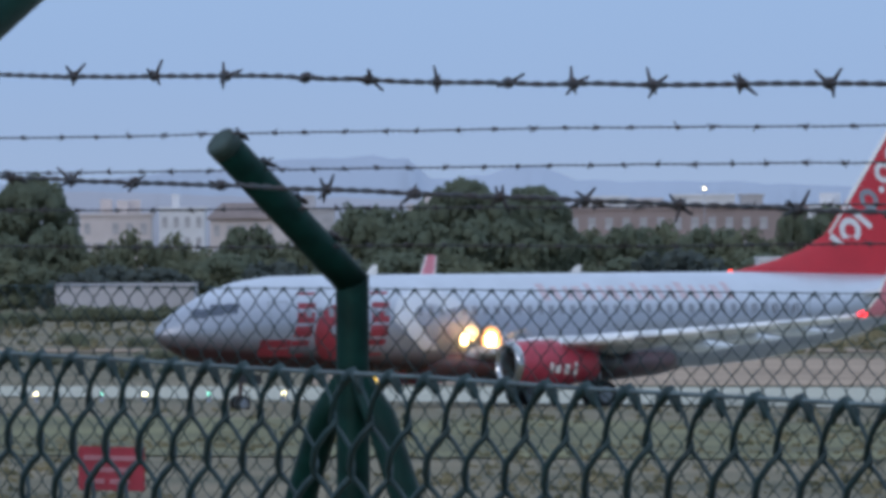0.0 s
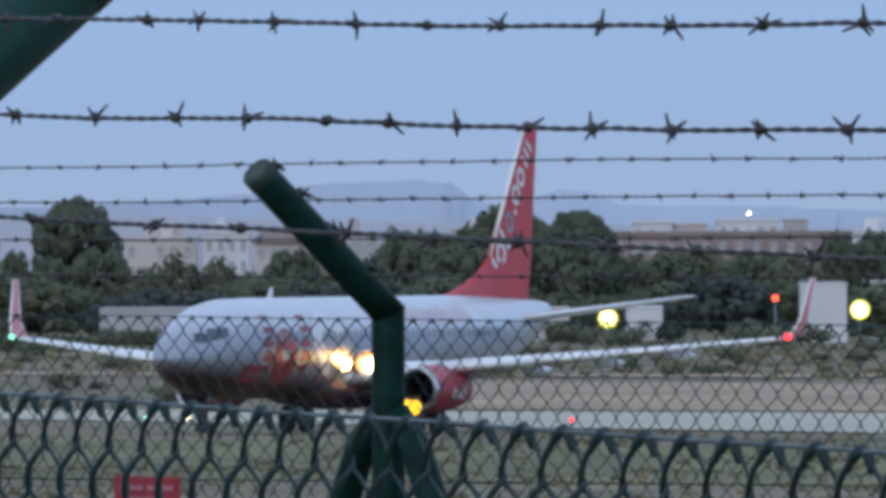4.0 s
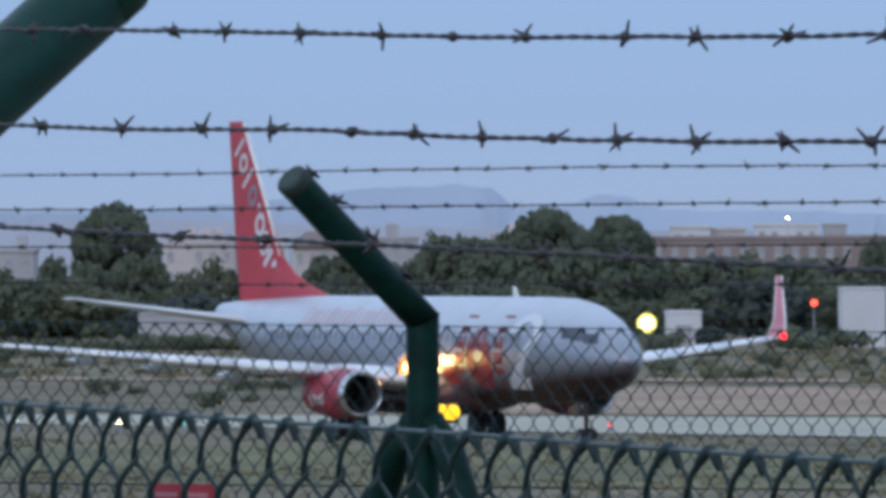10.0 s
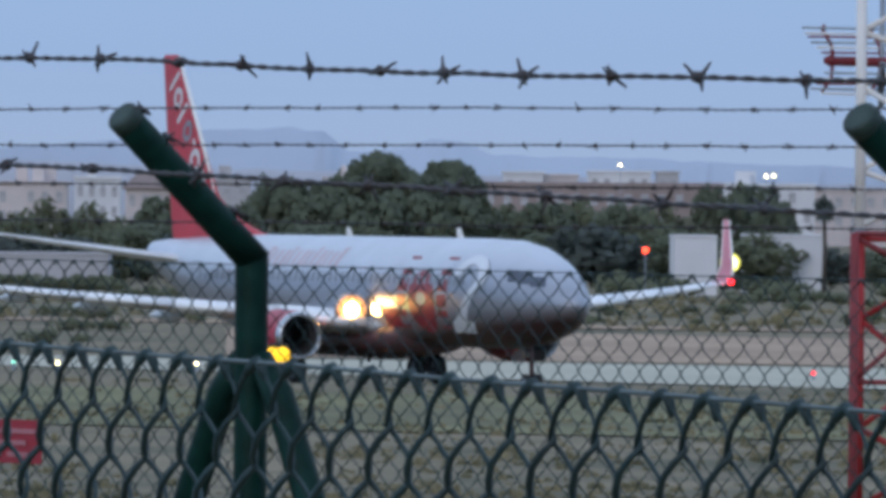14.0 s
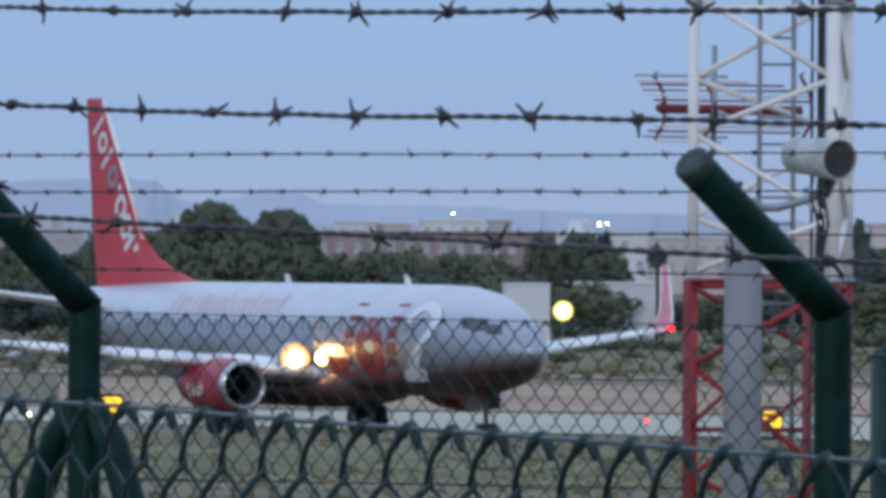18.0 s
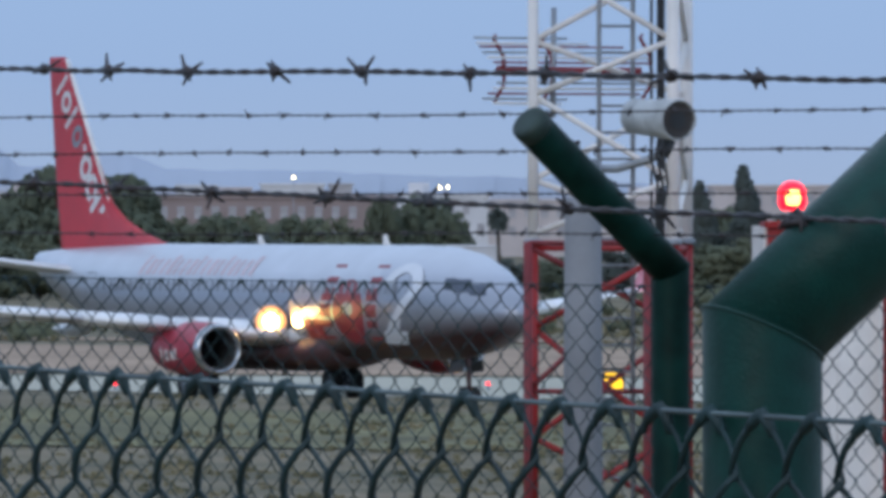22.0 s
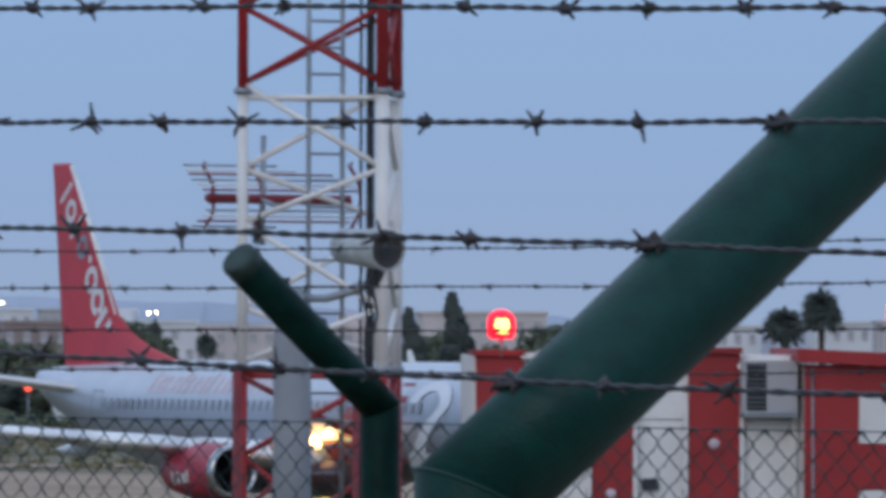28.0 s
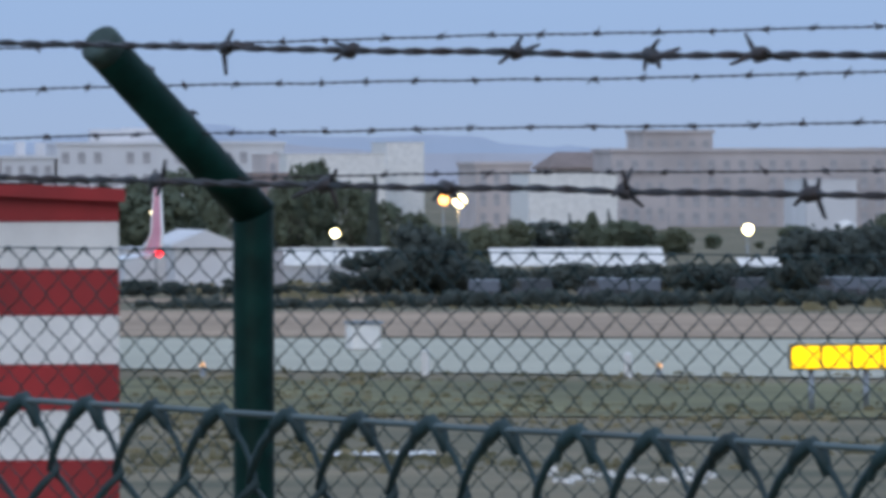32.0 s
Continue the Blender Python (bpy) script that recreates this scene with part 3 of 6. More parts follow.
def build_near_fence():
    fence = tagged(new("perimeter_fence"), "dark green chain-link fence with leaning arms and barbed wire, close by", "fence", "airfield fences")
    rng = random.Random(3)
    for k in range(-3, 2):
        fence_post(fence, NEAR, k * 2.62, 0.0334, 2.121, 0.326, 0.277, (0.13, 0.41, 0.66, 0.9), chip=(k == 0), lump=0.5)
    s0, s1 = -8.3, 2.85
    chain_link(fence, NEAR, s0, s1, 0.06, 0.0625, 0.070, 0.0022, 0.0070, -0.040)
    meshes = barb_meshes(0.00125, 0.0115, 0.0055)
    rows_a = (118, 210, 343, 485, 610, 738, 913, 1038, 1201, 1376, 1503, 1645, 1830, 1973, 2173, 2353, 2593, 3095, 3324, 3584, 3864)
    rows_b = (-117, 23, 163, 288, 428, 538, 658, 783, 898, 1038, 1193, 1348, 1540, 1673, 1898, 2051, 2356, 2841, 3091, 3563, 3793, 4098, 4348)
    rows_top = (1270, 1375, 1575, 1720, 2040, 2220, 2370, 2540)
    for z, out, row in ((2.395, 0.268, rows_top), (2.331, 0.192, rows_a), (2.262, 0.110, rows_b), (2.185, 0.020, ())):
        barbs = [NEAR_WIRES.along(u, out) for u in row]
        lo, hi = (min(barbs), max(barbs)) if barbs else (0, 0)
        s = s0
        while s < s1:
            s += rng.uniform(0.105, 0.19)
            if not (barbs and lo - 0.08 < s < hi + 0.08):
                barbs.append(s)
        barbed_wire(fence, NEAR_WIRES, z, out, s0, s1, barbs, 0.00112, meshes, rng)


def build_far_fence():
    fence = tagged(new("perimeter_fence"), "dark green chain-link fence with braced posts and barbed wire", "fence", "airfield fences")
    rng = random.Random(5)
    for k in range(-3, 5):
        bend = (2.05, 2.06, 2.065, 2.07, 2.076, 2.103, 2.12, 2.12)[k + 3]
        fence_post(fence, FAR, k * 2.2245 + ((0, 0.022, 0.020)[k] if 0 < k < 3 else 0), 0.0350 if k > 0 else 0.0335, bend, (0, 0.35, 0.372)[k] if 0 < k < 3 else 0.33, (0.278, 0.278, 0.278, 0.283, 0.273, 0.284, 0.27, 0.27)[k + 3], (0.22, 0.48, 0.74, 0.93) if k < 1 else (0.22, 0.48, 0.74), brace=(k == 0), lump=1.25 if k < 1 else 0.45)
    s0, s1 = -6.8, 9.0
    chain_link(fence, FAR_MESH, s0, s1, 0.06, 0.0615, 0.054, 0.0017, 0.003, -0.042)
    meshes = barb_meshes(0.0014, 0.0095, 0.0055)
    for z, f in ((2.366, 0.97), (2.297, 0.74), (2.218, 0.48), (2.143, 0.22)):
        barbs, s = [], s0
        while s < s1:
            s += rng.uniform(0.095, 0.14)
            barbs.append(s)
        barbed_wire(fence, FAR, z, 0.33 * f, s0, s1, barbs, 0.0012, meshes, rng)
    sign = tagged(new("warning_sign"), "small red warning plate with white lines wired to the fence", "sign")
    a = FAR.along(92)
    b = FAR.along(208)
    mid_, wid = FAR.at((a + b) / 2, 1.685, 0.02), abs(b - a)
    turn = math.atan2(FAR.w.y, FAR.w.x)
    Geo().box(mid_, (wid, 0.004, 0.09), turn, 0.0015).make("plate", SIGN_RED, sign)
    for k, (x0, x1, dz) in enumerate(((0.1, 0.46, 0.022), (0.52, 0.92, 0.022), (0.25, 0.78, -0.002), (0.2, 0.42, -0.026), (0.5, 0.8, -0.026))):
        c = FAR.at((a + b) / 2 + ((x0 + x1) / 2 - 0.5) * wid, 1.685 + dz, 0.024)
        Geo().box(c, ((x1 - x0) * wid, 0.002, 0.010), turn).make("text_bar", SIGN_BARS, sign)


build_near_fence()
build_far_fence()


# ---- airliner ----
STATIONS = [(19.6, 3.19, 0.05, 0.05), (19.45, 3.19, 0.3, 0.28), (19.1, 3.20, 0.6, 0.56), (18.5, 3.25, 0.95, 0.92), (17.7, 3.29, 1.28, 1.28), (16.7, 3.42, 1.56, 1.6),
            (15.6, 3.50, 1.74, 1.83), (14.2, 3.53, 1.85, 1.97), (12, 3.54, 1.88, 2), (8, 3.54, 1.88, 2), (4, 3.54, 1.88, 2), (0, 3.54, 1.88, 2),
            (-4, 3.54, 1.88, 2), (-7, 3.57, 1.87, 1.97), (-9.5, 3.67, 1.8, 1.87), (-12.5, 3.89, 1.56, 1.58), (-15.5, 4.20, 1.16, 1.18), (-18, 4.54, 0.72, 0.76),
            (-19.5, 4.78, 0.38, 0.42), (-19.9, 4.86, 0.14, 0.17)]
RAISE = 0.27


def hull(x):
    for (xa, za, ya, ha), (xb, zb, yb, hb) in zip(STATIONS, STATIONS[1:]):
        if xb <= x <= xa:
            f = (xa - x) / (xa - xb)
            return za + (zb - za) * f, ya + (yb - ya) * f, ha + (hb - ha) * f
    return STATIONS[-1][1:]


def livery():
    """Silver-white hull, greyer at the nose and lower sides where mirrored ground is put into the colour, with a dull,
    shaded belly.
    """
    m = SILVER.copy()
    m.name = "airliner_livery"
    nt = m.node_tree
    nodes, links = nt.nodes, nt.links
    b = nodes["Principled BSDF"]
    base = b.inputs["Base Color"].links[0].from_socket
    co, sep = nodes.new("ShaderNodeTexCoord"), nodes.new("ShaderNodeSeparateXYZ")
    links.new(co.outputs["Object"], sep.inputs[0])

    def op(kind, a, c):
        n = nodes.new("ShaderNodeMath")
        n.operation = kind
        for i, v in enumerate((a, c)):
            if isinstance(v, (int, float)):
                n.inputs[i].default_value = v
            else:
                links.new(v, n.inputs[i])
        return n.outputs[0]
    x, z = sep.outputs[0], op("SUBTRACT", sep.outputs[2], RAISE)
    port = op("GREATER_THAN", sep.outputs[1], 0.0)
    slant = op("ADD", x, op("MULTIPLY", z, op("ADD", 0.3, op("MULTIPLY", port, 0.95))))
    fore = op("ADD", 13.3, op("MULTIPLY", port, 4.7))
    # nose's grey tone, painted out towards the crown that mirrors the sky
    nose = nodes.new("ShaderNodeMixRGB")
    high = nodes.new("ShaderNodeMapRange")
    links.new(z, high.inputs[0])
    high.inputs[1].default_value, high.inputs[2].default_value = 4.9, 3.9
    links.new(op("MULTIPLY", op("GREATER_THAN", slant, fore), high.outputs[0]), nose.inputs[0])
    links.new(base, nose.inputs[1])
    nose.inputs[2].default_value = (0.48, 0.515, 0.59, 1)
    # lower sides blended greyer to stand for the dark ground they mirror
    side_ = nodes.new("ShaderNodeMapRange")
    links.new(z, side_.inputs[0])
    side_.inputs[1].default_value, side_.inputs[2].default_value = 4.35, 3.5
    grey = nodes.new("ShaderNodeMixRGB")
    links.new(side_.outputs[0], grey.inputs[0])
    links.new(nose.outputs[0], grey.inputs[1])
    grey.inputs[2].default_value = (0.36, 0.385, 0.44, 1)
    # belly's dark red, with the shade under the hull in its colour
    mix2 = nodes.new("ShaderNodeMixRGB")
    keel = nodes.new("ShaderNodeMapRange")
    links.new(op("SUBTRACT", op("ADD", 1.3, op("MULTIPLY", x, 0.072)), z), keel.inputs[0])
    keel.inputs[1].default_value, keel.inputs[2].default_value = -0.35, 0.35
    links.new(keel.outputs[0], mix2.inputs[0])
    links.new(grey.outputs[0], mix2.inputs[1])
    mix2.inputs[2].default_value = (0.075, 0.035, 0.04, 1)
    links.new(mix2.outputs[0], b.inputs["Base Color"])
    return m


def hull_patch(g, side, x0, x1, z0, z1, lean=0.0, lift=0.02, nx=4, nz=5):
    """A patch of paint or glass on the hull between two heights, its top shifted by lean."""
    verts = []
    for j in range(nz + 1):
        z = z0 + (z1 - z0) * j / nz + RAISE
        for i in range(nx + 1):
            x = x0 + (x1 - x0) * i / nx + lean * (j / nz)
            zc, ry, rz = hull(x)
            q = max(-0.98, min(0.98, (z - zc) / rz))
            verts.append((x, side * (ry * math.sqrt(1 - q * q) + lift * math.sqrt(1 - q * q)), z + lift * q))
    faces = [(j * (nx + 1) + i, j * (nx + 1) + i + 1, (j + 1) * (nx + 1) + i + 1, (j + 1) * (nx + 1) + i) for j in range(nz) for i in range(nx)]
    if side < 0:
        faces = [f[::-1] for f in faces]
    g.add(verts, [f[::-1] for f in faces])


def hull_band(g, side, bands, lift):
    """Paint on the hull between pairs of points given by length and height."""
    n = len(g.v)
    for (xa, za), (xb, zb) in bands:
        for j in range(6):
            x, z = xa + (xb - xa) * j / 5, za + (zb - za) * j / 5
            zc, ry, rz = hull(x)
            q = max(-0.98, min(0.98, (z - zc) / rz))
            g.v.append((x, side * (ry + lift) * math.sqrt(1 - q * q), z + lift * q))
    g.f += [(n + i * 6 + j, n + i * 6 + j + 1, n + i * 6 + j + 7, n + i * 6 + j + 6) for i in range(len(bands) - 1) for j in range(5)]


def foil(x_le, chord, y, z, thick, upright=0.0, n=10):
    """A ring of wing section, leading edge towards +x; upright: degrees by which the section stands up."""
    ring = []
    for sgn in (1, -1):
        ks = range(n + 1) if sgn > 0 else range(n - 1, 0, -1)
        for k in ks:
            t = (1 - math.cos(math.pi * k / n)) / 2
            h = 5 * thick * (0.2969 * math.sqrt(t) - 0.126 * t - 0.3516 * t * t + 0.2843 * t ** 3 - 0.1036 * t ** 4) * chord
            c, s = math.cos(radians(upright)), math.sin(radians(upright))
            hh = sgn * h * (1.0 if sgn > 0 else 0.75)
            ring.append((x_le - t * chord, y - hh * s * (1 if y > 0 else -1), z + hh * c))
    return ring


def build_airliner():
    jet = tagged(new("airliner"), "silver-white twin-engined passenger jet with red tail and engines, lights glaring", "airplane")
    g = Geo()
    rings = []
    for x, zc, ry, rz in STATIONS:
        rings.append([(x, ry * math.cos(2 * math.pi * k / 40), zc + rz * math.sin(2 * math.pi * k / 40)) for k in range(40)])
    g.loft(rings)
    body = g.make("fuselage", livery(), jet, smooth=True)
    recalc(body.data)
    # belly fairing
    rings = []
    for x, w, dz in ((7.5, 0.3, 0.25), (6.3, 1.75, 0.0), (3.5, 2.1, -0.16), (-2, 2.1, -0.16), (-4.5, 1.6, 0.05), (-6.0, 0.3, 0.35)):
        rings.append([(x, w * math.cos(2 * math.pi * k / 24), 1.85 + dz + (0.72 if k < 13 else 0.66) * math.sin(2 * math.pi * k / 24)) for k in range(24)])
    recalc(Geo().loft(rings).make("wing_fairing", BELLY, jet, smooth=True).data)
    for side in (1, -1):
        # cockpit panes
        for x0, x1, z0, z1, ln in ((17.82, 18.42, 3.56, 3.92, -0.30), (17.15, 17.76, 3.66, 4.10, -0.26), (16.6, 17.09, 3.74, 4.14, -0.18)):
            g = Geo()
            hull_patch(g, side, x0, x1, z0, z1, ln)
            g.make("cockpit_pane", GLASS_DARK, body, "dark cockpit glass")
        # doors
        for x0 in (14.3, -12.3):
            g = Geo()
            for a, b2, c, d in ((x0, x0 + 0.05, 2.3, 4.2), (x0 + 0.85, x0 + 0.9, 2.3, 4.2), (x0, x0 + 0.9, 4.17, 4.22), (x0, x0 + 0.9, 2.28, 2.33)):
                hull_patch(g, side, a, b2, c, d, 0, 0.012, 2, 6)
            g.make("door_frame", GALV, body)
        # pale swoosh behind the cockpit: a plain curved band
        bands = []
        if side > 0:
            cx, cz = 7.6, 3.55 + RAISE
            for k in range(13):
                a = 2.75 - k * 0.22
                bands.append([(cx + r * math.cos(a) * 1.5, cz + r * math.sin(a)) for r in (0.52, 1.16)])
            for k in range(6):
                f = k / 5
                bands.append([(cx + 0.72 - 1.3 * f, cz - 0.15 - 1.2 * f), (cx + 1.72 - 1.5 * f, cz - 0.2 - 1.15 * f)])
        else:
            cx, cz = 13.98, 3.86 + RAISE
            for k in range(15):
                a = 3.05 - k * 0.22
                bands.append([(cx + 0.72 * math.cos(a), cz + 0.46 * math.sin(a)), (cx + 1.34 * math.cos(a), cz + 0.78 * math.sin(a))])
            for k in range(1, 7):
                f = k / 6
                bands.append([(cx + 0.6 - 2.15 * f, cz - 0.16 - 1.5 * f), (cx + 1.32 - 1.75 * f - 0.12 * math.sin(3.1 * f), cz - 0.08 - 1.5 * f)])
        g = Geo()
        hull_band(g, side, bands, 0.04)
        g.make("swoosh", SWOOSH, body, "broad white curved band")
        if side < 0:
            g = Geo()
            hull_patch(g, side, 11.95, 13.75, 1.86, 2.32, 0.45, 0.04, 5, 3)
            g.make("swoosh_foot", SWOOSH, body, "white bar at the foot of the curved band")
        # big red shapes ahead of the wing: two uprights, a low block and a ring
        bar_x, lean, ring_x, up_x = (13.6, -0.3, 11.95, 10.0) if side > 0 else (8.25, 0.45, 9.9, 11.75)
        upright = [[(bar_x - 0.42 + lean * f, 3.28 + 1.3 * f), (bar_x + 0.42 + lean * f, 3.28 + 1.3 * f)] for f in (1.0, 0.6, 0.2, -0.2, -0.6, -1.0)]
        block = [[(bar_x + side * (0.62 + 0.35 * k), 1.99), (bar_x + side * (0.62 + 0.35 * k), 2.66)] for k in range(5)]
        ring = [[(ring_x + 0.42 * math.cos(a), 3.05 + 0.24 * math.sin(a)), (ring_x + 1.18 * math.cos(a) + lean * 0.2 * math.sin(a), 2.94 + 1.14 * math.sin(a))] for a in (2 * math.pi * k / 28 for k in range(29))]
        second = [[(up_x - 0.42 + lean * 0.6 * f, 3.28 + 1.3 * f), (up_x + 0.42 + lean * 0.6 * f, 3.28 + 1.3 * f)] for f in (1.0, 0.6, 0.2, -0.2, -0.6, -1.0)]
        for bands, what in ((upright, "red upright bar"), (block, "low red block"), (ring, "red ring"), (second, "red upright bar")):
            g = Geo()
            hull_band(g, side, [[(x, z + RAISE) for x, z in b] for b in bands], 0.012)
            g.make("hull_mark", HULL_RED, body, what)
        # red lettering as plain slanted bars high on the side
        for k in range(17):
            g = Geo()
            x0 = -7.6 + k * 0.57
            hull_patch(g, side, x0, x0 + (0.30, 0.38, 0.26)[k % 3], 4.15, 4.72 + (0.12 if k % 4 == 0 else 0.0), 0.18, 0.012, 2, 3)
            g.make("text_bar", FADED, body, "faded red bar of lettering")
        # cabin windows
        g = Geo()
        hull_patch(g, side, -0.13, 0.13, 3.58, 3.94, 0, 0.02, 1, 2)
        me = g.data("window", CABIN_PANE)
        for k in range(46):
            x = 13.4 - k * 0.535
            if x > -11.6:
                w = new("window", me)
                w.parent = body
                w.location = (x, 0, 0)
        # wing
        spans = [(5.8, 8.4, 1.2, 2.2, 0.13), (5.6, 8.2, 1.7, 2.28, 0.13), (3.2, 5.7, 5.8, 2.72, 0.115), (0.0, 3.7, 11.5, 3.24, 0.105), (-3.2, 1.75, 16.85, 3.80, 0.10)]
        rings = [foil(xl, ch, side * y, z, th) for xl, ch, y, z, th in spans]
        wing = Geo().loft(rings).make("wing", WING, jet, "pale grey wing with bright leading edge", smooth=True)
        recalc(wing.data)
        # bright slats along the leading edge, parted at the engine
        for (ya, yb) in ((1.95, 4.3), (5.4, 8.2), (8.25, 11.1), (11.15, 13.9), (13.95, 16.7)):
            slat = []
            for y in (ya, (ya + yb) / 2, yb):
                k = next(i for i in range(len(spans) - 1) if spans[i + 1][2] >= y)
                q = (y - spans[k][2]) / (spans[k + 1][2] - spans[k][2])
                xl, ch, _, z, th = (m0 + (m1 - m0) * q for m0, m1 in zip(spans[k], spans[k + 1]))
                full = foil(xl + 0.04, ch * 1.01, side * y, z, th * 1.12)
                slat.append([full[i] for i in (4, 3, 2, 1, 0, -1, -2, -3)])
            recalc(Geo().loft(slat).make("slat", SLAT, wing, "bright bare-metal leading edge slat", smooth=True).data)
        rings = [foil(-3.2, 1.75, side * 16.85, 3.80, 0.10), foil(-3.45, 1.4, side * 17.2, 3.93, 0.09, 35), foil(-3.85, 1.0, side * 17.42, 4.5, 0.085, 72), foil(-4.65, 0.5, side * 17.65, 6.25, 0.08, 82)]
        wl_ = Geo().loft(rings).make("winglet", WINGLET, wing, "upturned pink-red winglet with pale edges", smooth=True)
        recalc(wl_.data)
        for xs_ in ((-3.42, -3.86, -4.64), (-4.83, -4.83, -5.13)):
            Geo().tube([(xs_[0], side * 17.2, 3.95), (xs_[1], side * 17.43, 4.52), (xs_[2], side * 17.65, 6.23)], [0.07, 0.055, 0.035], 6).make("edge_strip", WHITE, wl_, "pale edge strip", smooth=True)
        for y, w, x in ((6.6, 0.28, -2.4), (9.6, 0.24, -2.7), (12.4, 0.2, -3.3)):
            fz = 2.28 + (y - 1.7) * 0.1065 - 0.28
            Geo().lathe([(1.4, 0.02), (0.9, w * 0.7), (0.2, w), (-0.8, w * 0.8), (-1.9, 0.04)], 12, Matrix.Translation((x, side * y, fz))).make("flap_fairing", WING, wing, smooth=True)
        # stabiliser
        rings = [foil(-13.9, 4.3, side * 0.5, 4.45, 0.1), foil(-14.2, 4.1, side * 1.0, 4.52, 0.1), foil(-17.5, 1.55, side * 7.17, 5.42, 0.09)]
        st = Geo().loft(rings).make("stabiliser", WING, jet, smooth=True)
        recalc(st.data)
        # engine
        m = Matrix.Translation((-0.8, side * 4.83, 1.88)) @ Matrix.Diagonal((1, 0.86, 0.86, 1))
        nac = Geo().lathe([(6.3, 1.04), (5.6, 1.10), (4.6, 1.12), (3.6, 1.05), (2.7, 0.90), (2.45, 0.84), (2.5, 0.80), (3.2, 0.84)], 36, m).make("nacelle", NACELLE, jet, "red engine nacelle with polished lip", smooth=True)
        recalc(nac.data)
        Geo().lathe([(6.30, 1.045), (6.52, 1.02), (6.62, 0.95), (6.60, 0.88), (6.4, 0.81), (5.9, 0.785)], 36, m).make("inlet_lip", CHROME, nac, "bright polished inlet lip", smooth=True)
        Geo().lathe([(5.92, 0.785), (5.3, 0.79), (5.0, 0.79)], 36, m).make("inlet_duct", DARK, nac, smooth=True)
        for k, (x0, a0, a1, wide) in enumerate(((4.9, -22, 2, 0.16), (4.55, -24, -4, 0.26), (4.12, -26, -2, 0.24), (3.75, -30, 2, 0.14))):
            q = [math.radians(a0 + (a1 - a0) * n / 4) for n in range(5)]
            vs = [m @ Vector((x, side * 1.135 * math.cos(a), 1.135 * math.sin(a))) for x in (x0, x0 + wide) for a in q]
            Geo().add(vs, [(n, n + 1, n + 6, n + 5) for n in range(4)]).make("text_bar", WHITE, nac, "white bar of lettering")
        fan = Geo().lathe([(5.0, 0.8), (5.0, 0.02)], 24, m).make("fan", DARK, jet, "dark engine fan")
        q = [Vector((5.25, 0.22, 0.03)), Vector((5.32, 0.5, 0.08)), Vector((5.34, 0.78, 0.11)), Vector((5.14, 0.78, -0.06)), Vector((5.14, 0.5, -0.04)), Vector((5.15, 0.22, -0.03))]
        blade = Geo().add(q, [(0, 1, 4, 5), (1, 2, 3, 4)]).data("blade", FANBLADE)
        for k in range(24):
            bl = new("blade", blade)
            bl.parent = fan
            bl.matrix_basis = m @ Matrix.Rotation(2 * math.pi * k / 24, 4, "X")
        Geo().lathe([(5.75, 0.01), (5.65, 0.08), (5.4, 0.19), (5.2, 0.23)], 20, m).make("spinner", DARK, nac, smooth=True)
        Geo().lathe([(2.9, 0.62), (2.2, 0.52), (1.5, 0.4), (1.45, 0.36), (0.9, 0.06)], 24, m).make("exhaust", FANBLADE, nac, smooth=True)
        rings = [[(x - 0.8, side * 4.83 + dy, z) for x, dy, z in ((4.9, 0, 2.78), (3.6, 0.17, 2.7), (0.6, 0.1, 2.45), (0.2, 0, 2.5), (0.6, -0.1, 2.45), (3.6, -0.17, 2.7))],
                 [(x - 0.8, side * 4.83 + dy, z) for x, dy, z in ((4.5, 0, 3.0), (3.4, 0.15, 2.95), (0.8, 0.1, 2.7), (0.2, 0, 2.75), (0.8, -0.1, 2.7), (3.4, -0.15, 2.95))]]
        recalc(Geo().loft(rings).make("pylon", WING, nac, smooth=True).data)
        # main gear
        leg = Geo().tube([(0.1, side * 2.95, 2.2), (0, side * 2.86, 0.56)], [0.14, 0.11], 12)
        leg.tube([(0, side * 2.4, 0.56), (0, side * 3.35, 0.56)], 0.09, 10)
        leg.tube([(0.0, side * 2.86, 0.9), (0.0, side * 1.6, 1.9)], 0.06, 8)
        gear = leg.make("main_gear", GALV, jet, smooth=True)
        for y in (2.45, 3.28):
            wheel(jet, (0, side * y, 0.56), 0.56, 0.19)
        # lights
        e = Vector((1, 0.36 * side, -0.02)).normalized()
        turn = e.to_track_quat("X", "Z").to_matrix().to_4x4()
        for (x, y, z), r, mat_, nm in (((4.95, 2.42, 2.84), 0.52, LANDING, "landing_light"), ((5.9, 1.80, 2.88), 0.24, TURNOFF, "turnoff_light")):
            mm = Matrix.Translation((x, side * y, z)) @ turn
            # disc much wider than such a lamp, to stand for its glare
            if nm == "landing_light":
                lamp = Geo().lathe([(0.10, 0.001), (0.09, r * 0.2), (0.075, r * 0.4), (0.05, r * 0.65), (0.02, r * 0.9), (0, r * 1.12)], 28, mm).make(nm, LANDING, jet, "landing light drawn oversize with its warm glare", smooth=True)
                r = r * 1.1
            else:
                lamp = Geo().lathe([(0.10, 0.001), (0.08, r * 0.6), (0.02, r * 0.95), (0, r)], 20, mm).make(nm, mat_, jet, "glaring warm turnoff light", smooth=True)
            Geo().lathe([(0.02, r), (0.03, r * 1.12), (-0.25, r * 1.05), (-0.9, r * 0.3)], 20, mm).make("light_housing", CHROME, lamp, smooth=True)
        nav = Geo().lathe([(0.16, 0.01), (0.12, 0.08), (0, 0.13), (-0.18, 0.08), (-0.2, 0.01)], 14, Matrix.Translation((-3.35, side * 17.12, 3.88)))
